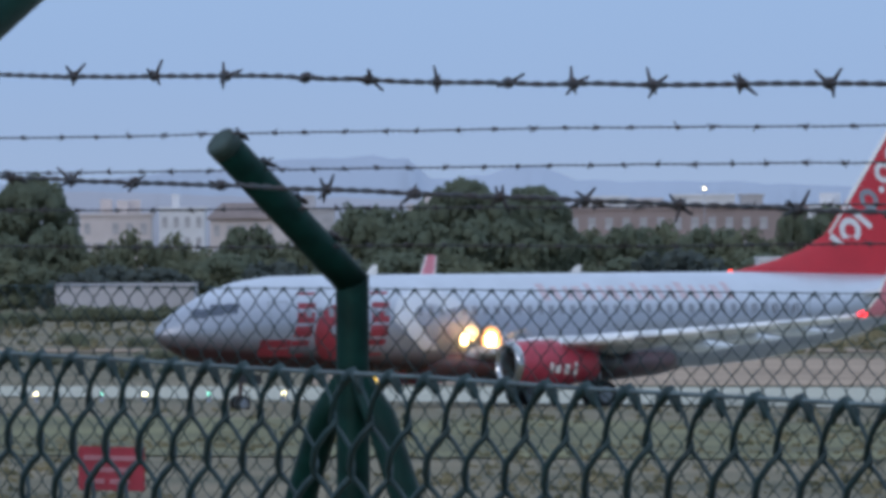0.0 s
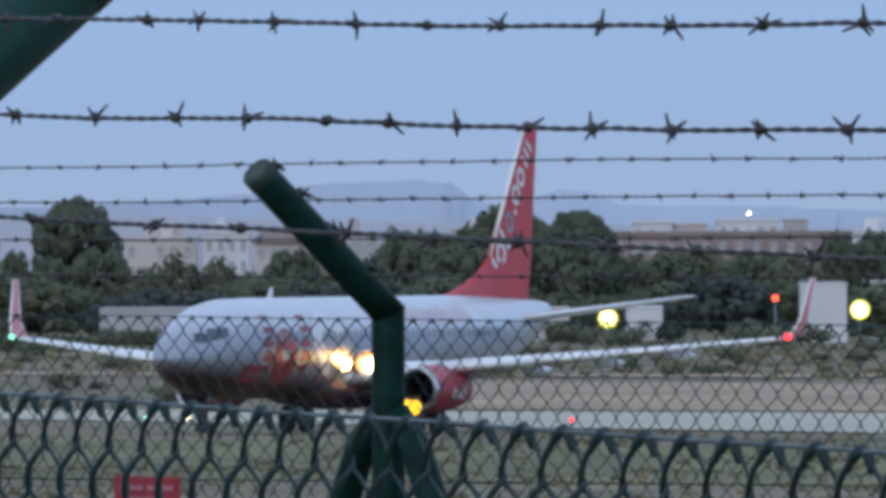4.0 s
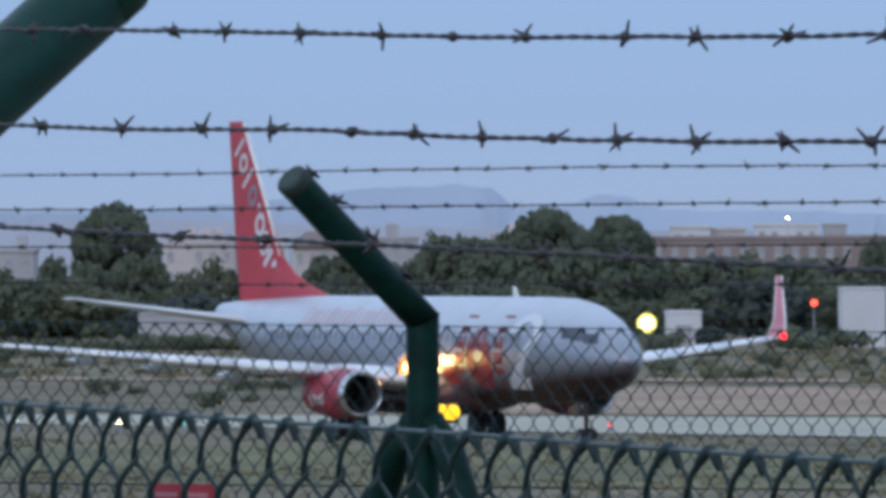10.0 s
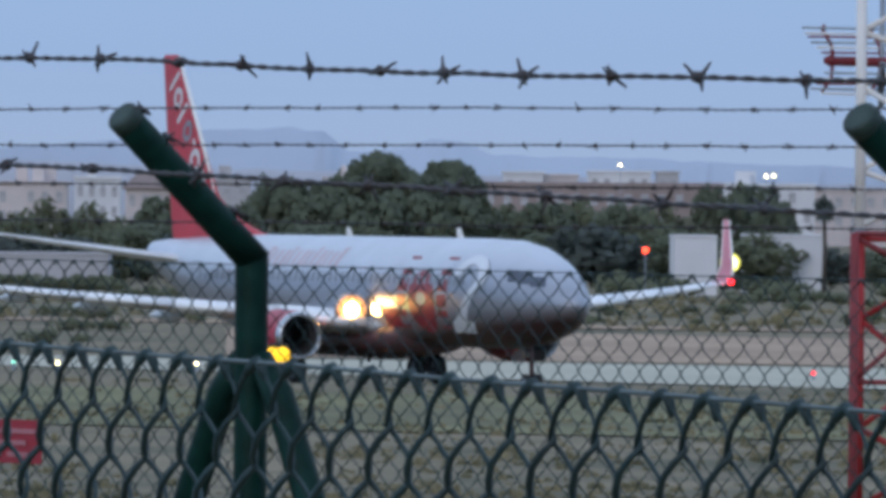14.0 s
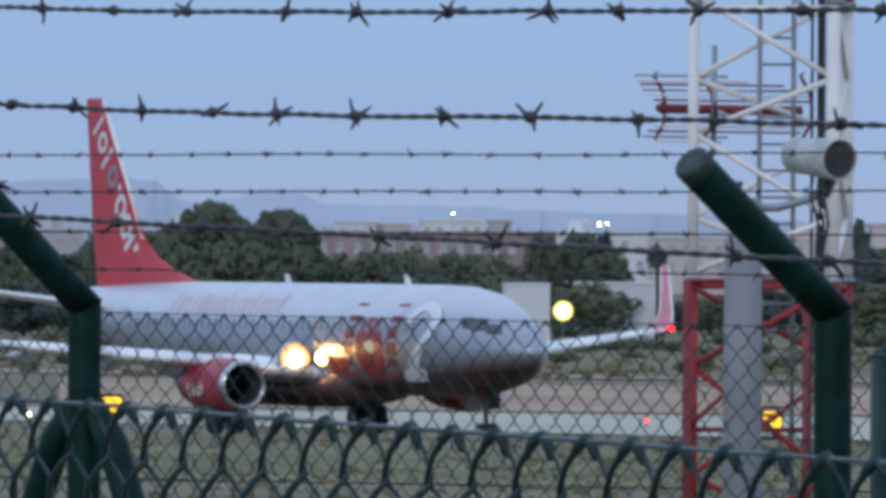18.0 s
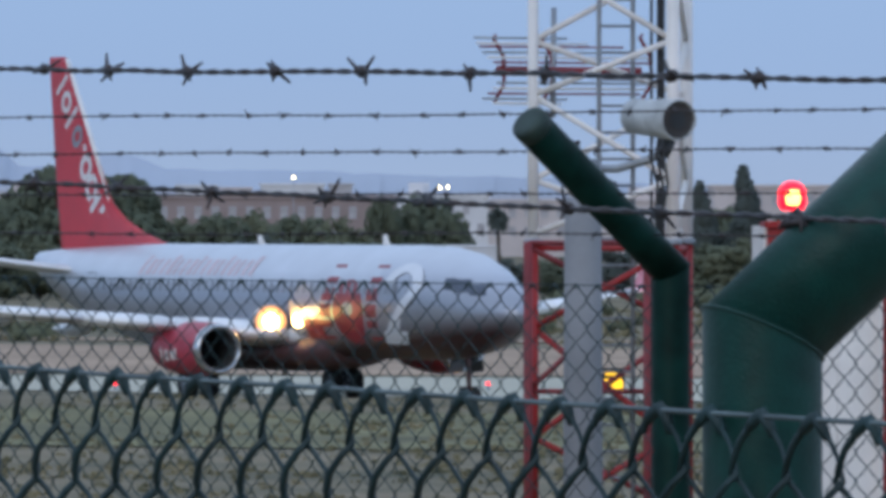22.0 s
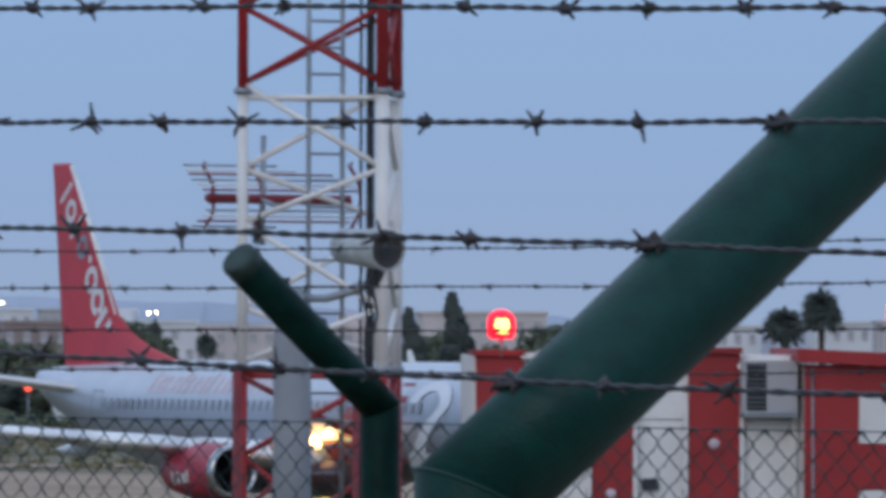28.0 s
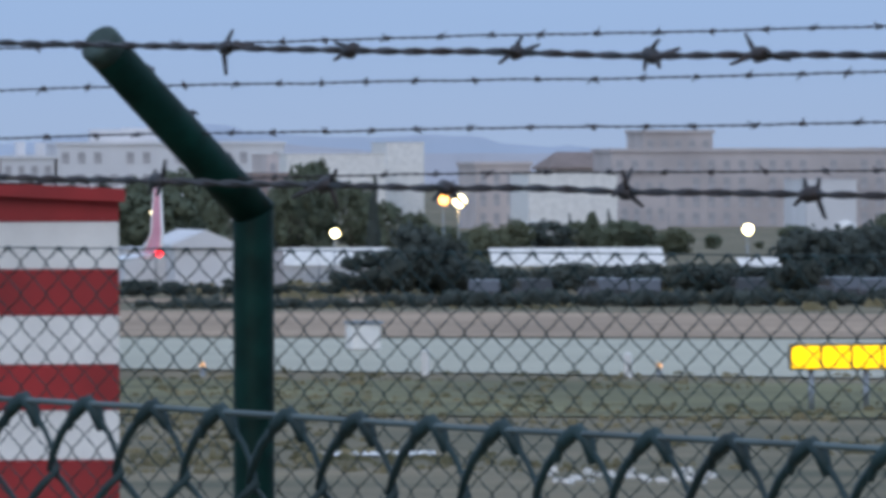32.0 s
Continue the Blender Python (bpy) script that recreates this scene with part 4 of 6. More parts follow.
        nav.make("navigation_light", NAV_RED if side > 0 else NAV_GREEN, wing, "red navigation light" if side > 0 else "green navigation light", smooth=True)
    # fin
    edge_le = [(-7.4, 5.36), (-9.0, 5.62), (-10.6, 5.96), (-12.1, 6.42), (-13.3, 7.05), (-15.4, 9.75), (-17.25, 12.36), (-17.45, 12.46)]
    edge_te = [(-17.6, 4.7), (-17.75, 5.1), (-17.9, 5.6), (-18.0, 6.3), (-18.15, 7.05), (-18.5, 9.75), (-18.85, 12.36), (-18.8, 12.46)]
    rings = []
    for (xl, zl), (xt, zt) in zip(edge_le, edge_te):
        ch, th = xl - xt, 0.085
        ring = []
        for sgn in (1, -1):
            for k in (range(9) if sgn > 0 else range(7, 0, -1)):
                t = (1 - math.cos(math.pi * k / 8)) / 2
                h = 5 * 0.05 * (0.2969 * math.sqrt(t) - 0.126 * t - 0.3516 * t * t + 0.2843 * t ** 3 - 0.1036 * t ** 4) * ch
                ring.append((xl - t * ch, sgn * max(h, 0.015 if 0 < k < 8 else 0), zl + (zt - zl) * t))
        rings.append(ring)
    fin = Geo().loft(rings).make("tail_fin", TAIL_RED, jet, "red tail fin with white shapes along its leading edge", smooth=True)
    recalc(fin.data)
    g = Geo().tube([(-13.55, 0, 7.1), (-15.45, 0, 9.78), (-17.28, 0, 12.36)], 0.085, 8)
    g.make("leading_edge", WHITE, fin, smooth=True)
    for side in (1, -1):
        y = side * 0.055
        # plain rings, bars and dots that run down the fin on one side and up it on the other
        shapes = [("bar", 0.06, 0.0), ("ring", 0.165, 0.1), ("bar", 0.265, 0.0), ("grey", 0.385, 0.0), ("dot", 0.485, -0.5), ("ring", 0.575, 0.05), ("ring", 0.70, 0.05), ("bars", 0.865, 0.05)]
        way = Vector((4.3, 0, -6.0)).normalized()
        up = Vector((6.0, 0, 4.3)).normalized()
        for kind_, f, drop in shapes:
            if side > 0:
                f = 0.93 - f
                drop = -drop
            c = Vector((-17.85 + 4.25 * f, y + side * 0.09 * f, 11.8 - 6.0 * f)) - up * drop * 0.6
            sc = 0.50 + 0.24 * f
            g = Geo()
            if kind_ in ("ring", "grey"):
                n, wide_ = 18, 0.86 if kind_ == "ring" else 0.74
                vs = []
                for k in range(n + 1):
                    a = 2 * math.pi * k / n
                    vs += [c + way * math.cos(a) * sc * rr * wide_ + up * math.sin(a) * sc * rr for rr in (0.42, 0.86)]
                g.add(vs, [(2 * k, 2 * k + 1, 2 * k + 3, 2 * k + 2) for k in range(n)])
            elif kind_ == "dot":
                g.add([c + way * math.cos(k * math.pi / 5) * 0.15 + up * math.sin(k * math.pi / 5) * 0.15 for k in range(10)], [tuple(range(10))])
            else:
                tall_ = 1.2 if kind_ == "bar" else 0.82
                for off in ((-0.78, 0.0, 0.78) if kind_ == "bars" else (0.0,)):
                    q = [c + way * (off * sc + a * sc * 0.19) + up * b * sc for a, b in ((-0.6, -tall_), (0.6, -tall_), (1, -tall_ * 0.8), (1, tall_ * 0.9), (-1, tall_ * 0.9), (-1, -tall_ * 0.8))]
                    g.add(q, [tuple(range(6))])
            g.make("fin_mark", GALV if kind_ == "grey" else BARS, fin)
    # nose gear
    leg = Geo().tube([(15.5, 0, 2.1), (15.6, 0, 0.36)], [0.11, 0.08], 12).tube([(15.6, -0.25, 0.34), (15.6, 0.25, 0.34)], 0.06, 8)
    gear = leg.make("nose_gear", BELLY, jet, smooth=True)
    for s in (1, -1):
        wheel(jet, (15.6, s * 0.22, 0.34), 0.34, 0.1)
        d = Geo().add([(15.9, s * 0.35, 1.6), (14.8, s * 0.35, 1.5), (14.8, s * 0.38, 1.12), (15.9, s * 0.38, 1.2), (15.9, s * 0.39, 1.6), (14.8, s * 0.39, 1.5), (14.8, s * 0.42, 1.12), (15.9, s * 0.42, 1.2)],
                      [(0, 1, 2, 3), (4, 7, 6, 5), (0, 4, 5, 1), (1, 5, 6, 2), (2, 6, 7, 3), (3, 7, 4, 0)])
        d.make("gear_door", DARK, gear)
    for x, z, h in ((9.5, 5.54, 0.4), (-0.5, 5.54, 0.32), (1.5, 1.2, -0.35)):
        Geo().add([(x, -0.02, z), (x - 0.5, -0.02, z), (x - 0.55, -0.02, z + h), (x - 0.3, -0.02, z + h), (x, 0.02, z), (x - 0.5, 0.02, z), (x - 0.55, 0.02, z + h), (x - 0.3, 0.02, z + h)],
                  [(0, 1, 2, 3), (4, 7, 6, 5), (0, 3, 7, 4), (1, 5, 6, 2), (2, 6, 7, 3)]).make("antenna", WHITE, body)
    return jet


WHEELS = []


def wheel(parent, c, r, half):
    m = Matrix.Rotation(radians(90), 4, "Z")
    w = Geo().lathe([(-half, r * 0.62), (-half, r * 0.9), (-half * 0.6, r), (half * 0.6, r), (half, r * 0.9), (half, r * 0.62)], 28, m).make("wheel", RUBBER, parent, smooth=True)
    w.location = c
    Geo().lathe([(-half * 0.8, 0.01), (-half * 0.9, r * 0.3), (-half * 0.5, r * 0.45), (-half * 0.95, r * 0.63), (half * 0.95, r * 0.63), (half * 0.5, r * 0.45), (half * 0.9, r * 0.3), (half * 0.8, 0.01)], 20, m).make("rim", GALV, w, smooth=True)
    WHEELS.append((w, r, Vector(c)))


jet = build_airliner()


# ---- tower, camera pole, shelters ----
def build_tower():
    d = 115.0
    tower = tagged(new("lattice_tower"), "red and white banded steel lattice mast with ladder and cables", "tower")
    base = ground_z(d) - 0.2
    legs = [spot(1640, 420, d), spot(1888, 420, d - 0.5), spot(1912, 420, d + 1.1)]
    levels = [base, spot(0, 980, d).z, spot(0, 480, d).z, spot(0, -13, d).z, spot(0, -500, d).z, spot(0, -980, d).z]
    for i, (z0, z1) in enumerate(zip(levels, levels[1:])):
        mat_ = (RED, WHITE)[(i + 1) % 2] if i else WHITE
        tint = "red" if mat_ is RED else "white"
        for k, p in enumerate(legs):
            q = legs[(k + 1) % 3]
            Geo().tube([(p.x, p.y, z0), (p.x, p.y, z1)], 0.072 if k else 0.058, 12).make("leg", mat_, tower, tint + " tubular leg", smooth=True)
            Geo().tube([(p.x, p.y, z1 - 0.03), (p.x, p.y, z1 + 0.03)], 0.10, 12).make("flange", GALV, tower, smooth=True)
            n = 3 if mat_ is RED else 4
            for j in range(n):
                a, b = z0 + (z1 - z0) * j / n, z0 + (z1 - z0) * (j + 1) / n
                if j % 2:
                    a, b = b, a
                Geo().tube([(p.x, p.y, a + 0.08), (q.x, q.y, b - 0.08)], 0.032, 8).make("diagonal", mat_, tower, smooth=True)
                if mat_ is RED and i > 2:
                    Geo().tube([(p.x, p.y, b - 0.08), (q.x, q.y, a + 0.08)], 0.028, 8).make("diagonal", mat_, tower, smooth=True)
            Geo().tube([(p.x, p.y, z1 - 0.07), (q.x, q.y, z1 - 0.07)], 0.03, 8).make("strut", mat_, tower, smooth=True)
    la, lb = spot(1757, 420, d - 0.1), spot(1817, 420, d + 0.05)
    for p in (la, lb):
        Geo().tube([(p.x, p.y, base), (p.x, p.y, levels[-1])], 0.026, 8).make("ladder_rail", GALV, tower, smooth=True)
    rung = Geo().tube([(0, 0, 0), lb.xy.to_3d() - la.xy.to_3d()], 0.015, 6).data("ladder_rung", GALV)
    z = base + 0.3
    while z < levels[-1]:
        r = new("ladder_rung", rung)
        r.parent = tower
        r.location = (la.x, la.y, z)
        z += 0.285
    for u in (1862, 1869, 1850):
        p = spot(u, 420, d - 0.25)
        Geo().tube([(p.x + 0.02 * noise.noise(Vector((k, u, 1))), p.y, base + (levels[-1] - base) * k / 14) for k in range(15)], 0.03 if u == 1869 else 0.016, 6).make("cable", DARK, tower, "black cable", smooth=True)
    # lower red frame beside the mast
    for u in (1631, 1842):
        a, b = spot(u, 480, 113.0), spot(u, 1000, 113.0)
        Geo().tube([(a.x, a.y, ground_z(113) - 0.2), a], 0.05 if u < 1700 else 0.042, 10).make("frame_leg", DULL_RED, tower, "red frame leg", smooth=True)
    for ua, va, ub, vb in ((1631, 482, 1842, 482), (1635, 490, 1712, 530), (1635, 745, 1842, 745), (1635, 740, 1700, 680)):
        Geo().tube([spot(ua, va, 113.05), spot(ub, vb, 113.05)], 0.028, 8).make("frame_brace", DULL_RED, tower, smooth=True)
    # aerial array on the far side
    aer = tagged(new("aerial_array"), "red and white aerial boom with thin rod elements on the mast", "antenna")
    da = 117.5
    Geo().tube([spot(1573, 176, da), spot(1585, 176, da), spot(1590, 177, da), spot(1822, 180, da), spot(1833, 178, da)], [0.03, 0.07, 0.055, 0.055, 0.05], 10).make("boom", BOOM, aer, smooth=True)
    for k, (u0, u1, v) in enumerate(((1535, 1700, 118), (1540, 1735, 128), (1545, 1800, 134), (1550, 1850, 144), (1560, 1850, 153), (1570, 1850, 162), (1575, 1850, 198), (1570, 1840, 208), (1560, 1830, 217), (1550, 1700, 226), (1570, 1690, 234))):
        Geo().tube([spot(u0, v, da - 0.15), spot(u1, v + 2, da + 0.25)], 0.012, 6).make("rod", (GALV, WHITE, BOOM)[k % 3], aer, smooth=True)
    for u in (1575, 1660, 1835):
        Geo().tube([spot(u, 113, da), spot(u - 6, 118, da), spot(u + 12, 150, da), spot(u + 15, 176, da), spot(u + 12, 205, da), spot(u - 4, 232, da)], 0.02, 6).make("bracket", BOOM, aer, smooth=True)
    Geo().tube([spot(1677, 65, da), spot(1675, 260, da)], 0.03, 8).make("mast", GALV, aer, smooth=True)
    Geo().tube([spot(1675, 180, da), spot(1700, 190, 115.6)], 0.03, 8).make("mount", GALV, aer, smooth=True)


def build_camera_pole():
    d = 60.0
    pole = tagged(new("camera_pole"), "thick grey concrete pole carrying a surveillance camera arm", "pole")
    foot, top = spot(1729, 412, d), spot(1729, 405, d)
    Geo().tube([(foot.x, foot.y, ground_z(d) - 0.2), (foot.x, foot.y, spot(0, 412, d).z), (foot.x, foot.y, spot(0, 402, d).z)], [0.118, 0.104, 0.09], 24).make("shaft", CONCRETE, pole, smooth=True)
    Geo().tube([spot(1745, 410, d), spot(1745, 335, d)], 0.045, 12).make("mast_head", GALV, pole, smooth=True)
    Geo().tube([spot(1742, 352, d), spot(1790, 352, d - 0.1), spot(1850, 335, d - 0.15), spot(1875, 318, d - 0.15)], 0.024, 10).make("bracket", GALV, pole, smooth=True)
    Geo().tube([spot(1870, 330, d - 0.15), spot(1885, 300, d - 0.15)], 0.035, 10).make("swivel", DARK, pole, smooth=True)
    for k in range(3):
        pts = [spot(1853 + 10 * k, 290, d - 0.12), spot(1848 + 12 * k, 330, d - 0.2), spot(1862 + 9 * k, 380, d - 0.12), spot(1858 + 6 * k, 430, d - 0.1), spot(1870, 620, d)]
        Geo().tube(pts, 0.008, 6).make("cable", DARK, pole, "loose dark cable", smooth=True)
    cam_thing = tagged(new("surveillance_camera"), "white weatherproof camera housing with dark round front", "security camera")
    a, b = spot(1822, 259, d - 0.05), spot(1900, 266, d - 0.46)
    w = (b - a).normalized()
    m = Matrix.Translation(a) @ w.to_track_quat("X", "Z").to_matrix().to_4x4()
    L = (b - a).length
    Geo().lathe([(-0.02, 0.001), (-0.02, 0.08), (0.0, 0.1), (L * 0.55, 0.105), (L * 0.6, 0.112), (L * 0.97, 0.116), (L, 0.112), (L, 0.106), (L * 0.96, 0.104)], 28, m).make("housing", CAMERA_PAINT, cam_thing, smooth=True)
    Geo().lathe([(L * 0.96, 0.105), (L * 0.955, 0.001)], 28, m).make("front_glass", LENS, cam_thing)
    Geo().lathe([(L * 0.97, 0.05), (L * 0.97, 0.001)], 20, m).make("lens", DARK, cam_thing)


def panel_box(name, parent, u0, u1, v0, v1, d, thick, material, label=""):
    a, b = spot(u0, v0, d), spot(u1, v1, d)
    return Geo().box(((a.x + b.x) / 2, d + thick / 2, (a.z + b.z) / 2), (b.x - a.x, thick, abs(a.z - b.z)), 0, 0.006).make(name, material, parent, label)


def build_shelters():
    d = 112.0
    low = 420 + (EYE - ground_z(d) + 0.1) / d * F
    hut = tagged(new("equipment_shelter"), "red and white horizontally striped equipment shelter", "shed")
    a, b = spot(2631, 440, d), spot(3141, 440, d)
    panel_box("body", hut, 2640, 3136, 470, low, d + 0.03, 2.6, WHITE)
    v, k = 441, 0
    panel_box("corner_panel", hut, 2640, 2738, 470, low, d, 0.06, RED, "plain red corner panel")
    bounds = [470, 525, 609, 692, 779, 861, 949, 1035, low]
    for k, (v0, v1) in enumerate(zip(bounds, bounds[1:])):
        panel_box("stripe", hut, 2738, 3139, v0 + 0.4, v1 - 0.4, d + (0.0 if k % 2 == 0 else 0.012), 0.06, (RED, WHITE)[k % 2])
    g = Geo()
    p = [spot(2625, 440, d), spot(3146, 466, d)]
    z0, z1 = p[0].z, p[1].z
    vs = []
    for y in (d - 0.18, d + 2.9):
        for x, z in ((p[0].x, z0), (p[1].x, z1)):
            vs += [(x, y, z), (x, y, z - 0.14)]
    g.add(vs, [(0, 2, 6, 4), (1, 5, 7, 3), (0, 1, 3, 2), (4, 6, 7, 5), (0, 4, 5, 1), (2, 3, 7, 6)])
    g.make("roof", RED, hut, "red monopitch roof slab")
    panel_box("junction_box", hut, 2840, 2872, 500, 512, d - 0.08, 0.1, WHITE)
    for u in (2655, 2810):
        c = Geo().tube([spot(u, 475, d - 0.03), spot(u + 1, 700, d - 0.03), spot(u, low - 30, d - 0.03)], 0.012, 6)
        c.make("conduit", GALV, hut, smooth=True)
    cab = tagged(new("equipment_cabinets"), "row of white cabinets with red pillars between them", "shed")
    panel_box("body", cab, 2050, 2630, 452, low, d + 0.6, 2.0, WHITE)
    tops = [(2056, 2140, RED, 447), (2140, 2180, WHITE, 452), (2180, 2262, WHITE, 448), (2262, 2336, RED, 452), (2336, 2434, WHITE, 440), (2434, 2526, RED, 442), (2526, 2632, WHITE, 470)]
    for i, (u0, u1, mat_, v0) in enumerate(tops):
        panel_box("pillar" if mat_ is RED else "door_panel", cab, u0 + 0.5, u1 - 0.5, v0 + 8, low, d + (0.45 if mat_ is RED else 0.52), 0.2, mat_)
        panel_box("cap", cab, u0 - 4, u1 + 4, v0 - 3, v0 + 8, d + 0.38, 0.9, mat_)
    for u in (2258, 2340, 2430, 2530, 2622):
        panel_box("drip_rail", cab, u - 4, u + 3, 540, low, d + 0.4, 0.06, WHITE)
    for u, v in ((2300, 590), (2296, 700), (2480, 610)):
        p = spot(u, v, d + 0.44)
        Geo().lathe([(0.05, 0.001), (0.05, 0.05), (0.0, 0.06)], 14, Matrix.Translation(p) @ Matrix.Rotation(radians(-90), 4, "Z")).make("round_fitting", FADED, cab, smooth=True)
    for u0, u1 in ((2184, 2256), (2342, 2428), (2532, 2618)):
        for v in (575, 690, 800):
            panel_box("hinge", cab, u1 - 5, u1, v, v + 14, d + 0.50, 0.03, GALV)
        panel_box("door_seam", cab, u0, u1, 566, 568, d + 0.512, 0.012, STUCCO_GREY)
    panel_box("meter_box", cab, 2352, 2380, 672, 692, d + 0.42, 0.1, DARK, "small dark meter box")
    ac = tagged(new("air_conditioner"), "weathered grey wall air conditioner with dark grille", "air conditioner")
    panel_box("casing", ac, 2530, 2628, 462, 555, d + 0.15, 0.36, STUCCO_GREY)
    panel_box("grille_recess", ac, 2537, 2573, 467, 551, d + 0.143, 0.02, DARK, "dark recessed grille")
    for k in range(10):
        panel_box("grille_slat", ac, 2538, 2572, 469 + k * 8.2, 472 + k * 8.2, d + 0.128, 0.012, CONCRETE)
    panel_box("mounting_bracket", ac, 2530, 2630, 556, 562, d + 0.1, 0.4, GALV)
    # red lamps
    for u, v, vb in ((2100, 402, 447), (2812, 376, 440)):
        lamp = tagged(new("obstruction_lamp"), "lit red obstruction lamp on a short post", "lamp", "red obstruction lamps")
        dd = d + 0.4
        p = spot(u, v, dd)
        Geo().tube([(p.x, p.y, spot(0, vb + 10, dd).z), (p.x, p.y, p.z - 0.10)], 0.022, 10).make("post", GALV, lamp, smooth=True)
        Geo().tube([(p.x, p.y, p.z - 0.12), (p.x, p.y, p.z - 0.05)], [0.09, 0.1], 16).make("base", RED, lamp, smooth=True)
        prof = [(-0.13, 0.115), (-0.07, 0.145), (0.07, 0.145), (0.13, 0.11), (0.165, 0.05), (0.17, 0.005)]
        up = Matrix.Translation(p) @ Matrix.Rotation(radians(-90), 4, "Y")
        Geo().lathe(prof, 20, up).make("lens", LAMP_RED, lamp, "glowing red lens", smooth=True)
        Geo().lathe([(-0.085, 0.001), (-0.075, 0.065), (0, 0.08), (0.075, 0.065), (0.085, 0.001)], 14, Matrix.Translation((p.x, p.y - 0.12, p.z)) @ Matrix.Rotation(radians(-90), 4, "Y")).make("filament", LAMP_CORE, lamp, "hot yellow lamp core", smooth=True)


build_tower()
build_camera_pole()
build_shelters()


# ---- lamps and signs on the airfield ----
def flood_lamp(u, v, d, r, material, label, group, foot=None):
    lamp = tagged(new("mast_lamp"), label, "lamp", group)
    p = spot(u, v, d)
    z0 = ground_z(d) if foot is None else foot
    Geo().tube([(p.x, p.y + r, z0), (p.x, p.y + r, p.z + r * 0.4)], [0.06, 0.04], 10).make("pole", GALV, lamp, smooth=True)
    Geo().box((p.x, p.y + r * 0.6, p.z), (r * 1.7, r * 0.6, r * 1.5), 0, r * 0.15).make("head", GALV, lamp)
    Geo().lathe([(0.12 * r, 0.001), (0.1 * r, 0.6 * r), (0, r)], 20, Matrix.Translation((p.x, p.y + r * 0.25, p.z)) @ Matrix.Rotation(radians(-90), 4, "Z")).make("lens", material, lamp, "glowing lens", smooth=True)
    if material is LAMP_YELLOW:
        # dim emissive ring stands for the halo round the lens
        Geo().lathe([(0, r), (0.05, r * 1.3), (0.0, r * 1.35)], 20, Matrix.Translation((p.x, p.y + r * 0.25, p.z)) @ Matrix.Rotation(radians(-90), 4, "Z")).make("halo_ring", FLOOD_HALO, lamp, "dim yellow ring of halo round the lens", smooth=True)
    return lamp


for u, v in ((965, 550), (1411, 536)):
    flood_lamp(u, v, 850, 0.6, LAMP_YELLOW, "yellow-green floodlight on a mast before the trees", "yellow floodlights")
for u, v in ((-258, 534), (1261, 515)):
    flood_lamp(u, v, 820, 0.24, LAMP_ORANGE, "small orange-red beacon on a thin mast", "orange beacons")
for u, v, r in ((3196, 507, 0.95), (3511, 545, 0.8), (3732, 488, 1.15), (4243, 541, 0.95), (3347, 533, 0.95), (1474, 382, 0.42), (1488, 381, 0.36), (1215, 365, 0.33), (3704, 486, 0.9), (3651, 552, 0.45), (3168, 642, 0.35), (3343, 541, 0.35)):
    flood_lamp(u, v, 1150 if u < 2000 else 655, r * (0.34 if u < 2000 else 0.34), LAMP_SODIUM if u == 3704 else LAMP_WARM, "amber street lamp among the trees" if u == 3704 else "warm white street lamp among the trees", "street lamps")


for u, v, watts, tone_ in ((4238, 545, 420, (1.0, 0.82, 0.55)), (3706, 492, 260, (1.0, 0.55, 0.2)), (3512, 549, 300, (1.0, 0.84, 0.6))):
    beam = bpy.data.lights.new("street_lamp_light", "POINT")
    beam.energy, beam.color, beam.shadow_soft_size = watts, tone_, 0.25
    new("street_lamp_light", beam).location = spot(u, v, 656)


def guard_light(u, v, d, wide, tall, two):
    g = tagged(new("guard_light"), "amber runway guard light on a short stand", "light", "amber guard lights")
    p = spot(u, v, d)
    Geo().tube([(p.x, p.y + 0.1, ground_z(d)), (p.x, p.y + 0.1, p.z)], 0.05, 8).make("stand", GALV, g, smooth=True)
    Geo().box((p.x, p.y + 0.15, p.z), (wide + 0.12, 0.2, tall + 0.12), 0, 0.03).make("case", DARK, g)
    if two:
        Geo().box((p.x + wide * 0.05, p.y, p.z + tall * 0.34), (wide * 0.8, 0.1, tall * 0.22), 0, 0.02).make("lens", LAMP_AMBER, g)
        Geo().box((p.x, p.y, p.z - tall * 0.2), (wide, 0.1, tall * 0.5), 0, 0.02).make("lens", LAMP_AMBER, g)
    else:
        for s in (-1, 1):
            Geo().lathe([(0.08, 0.001), (0.06, tall * 0.35), (0, tall * 0.45)], 16, Matrix.Translation((p.x + s * wide * 0.22, p.y - 0.12, p.z)) @ Matrix.Rotation(radians(-90), 4, "Z")).make("lens", LAMP_AMBER, g, smooth=True)


guard_light(612, 706, 372, 0.68, 0.62, False)
guard_light(1780, 724, 372, 0.72, 0.72, True)
stub = Geo().tube([(0, 0, -0.02), (0, 0, 0.22), (0, 0, 0.3)], [0.1, 0.07, 0.09], 8).data("edge_light", GALV)
bulbs = {m_.name: Geo().lathe([(0, 0.08), (0.06, 0.08), (0.12, 0.05), (0.15, 0.01)], 10, Matrix.Translation((0, 0, 0.3)) @ Matrix.Rotation(radians(-90), 4, "Y")).data("bulb", m_) for m_ in (LAMP_COOL, LAMP_WARM, LAMP_EDGE, NAV_RED, NAV_GREEN)}
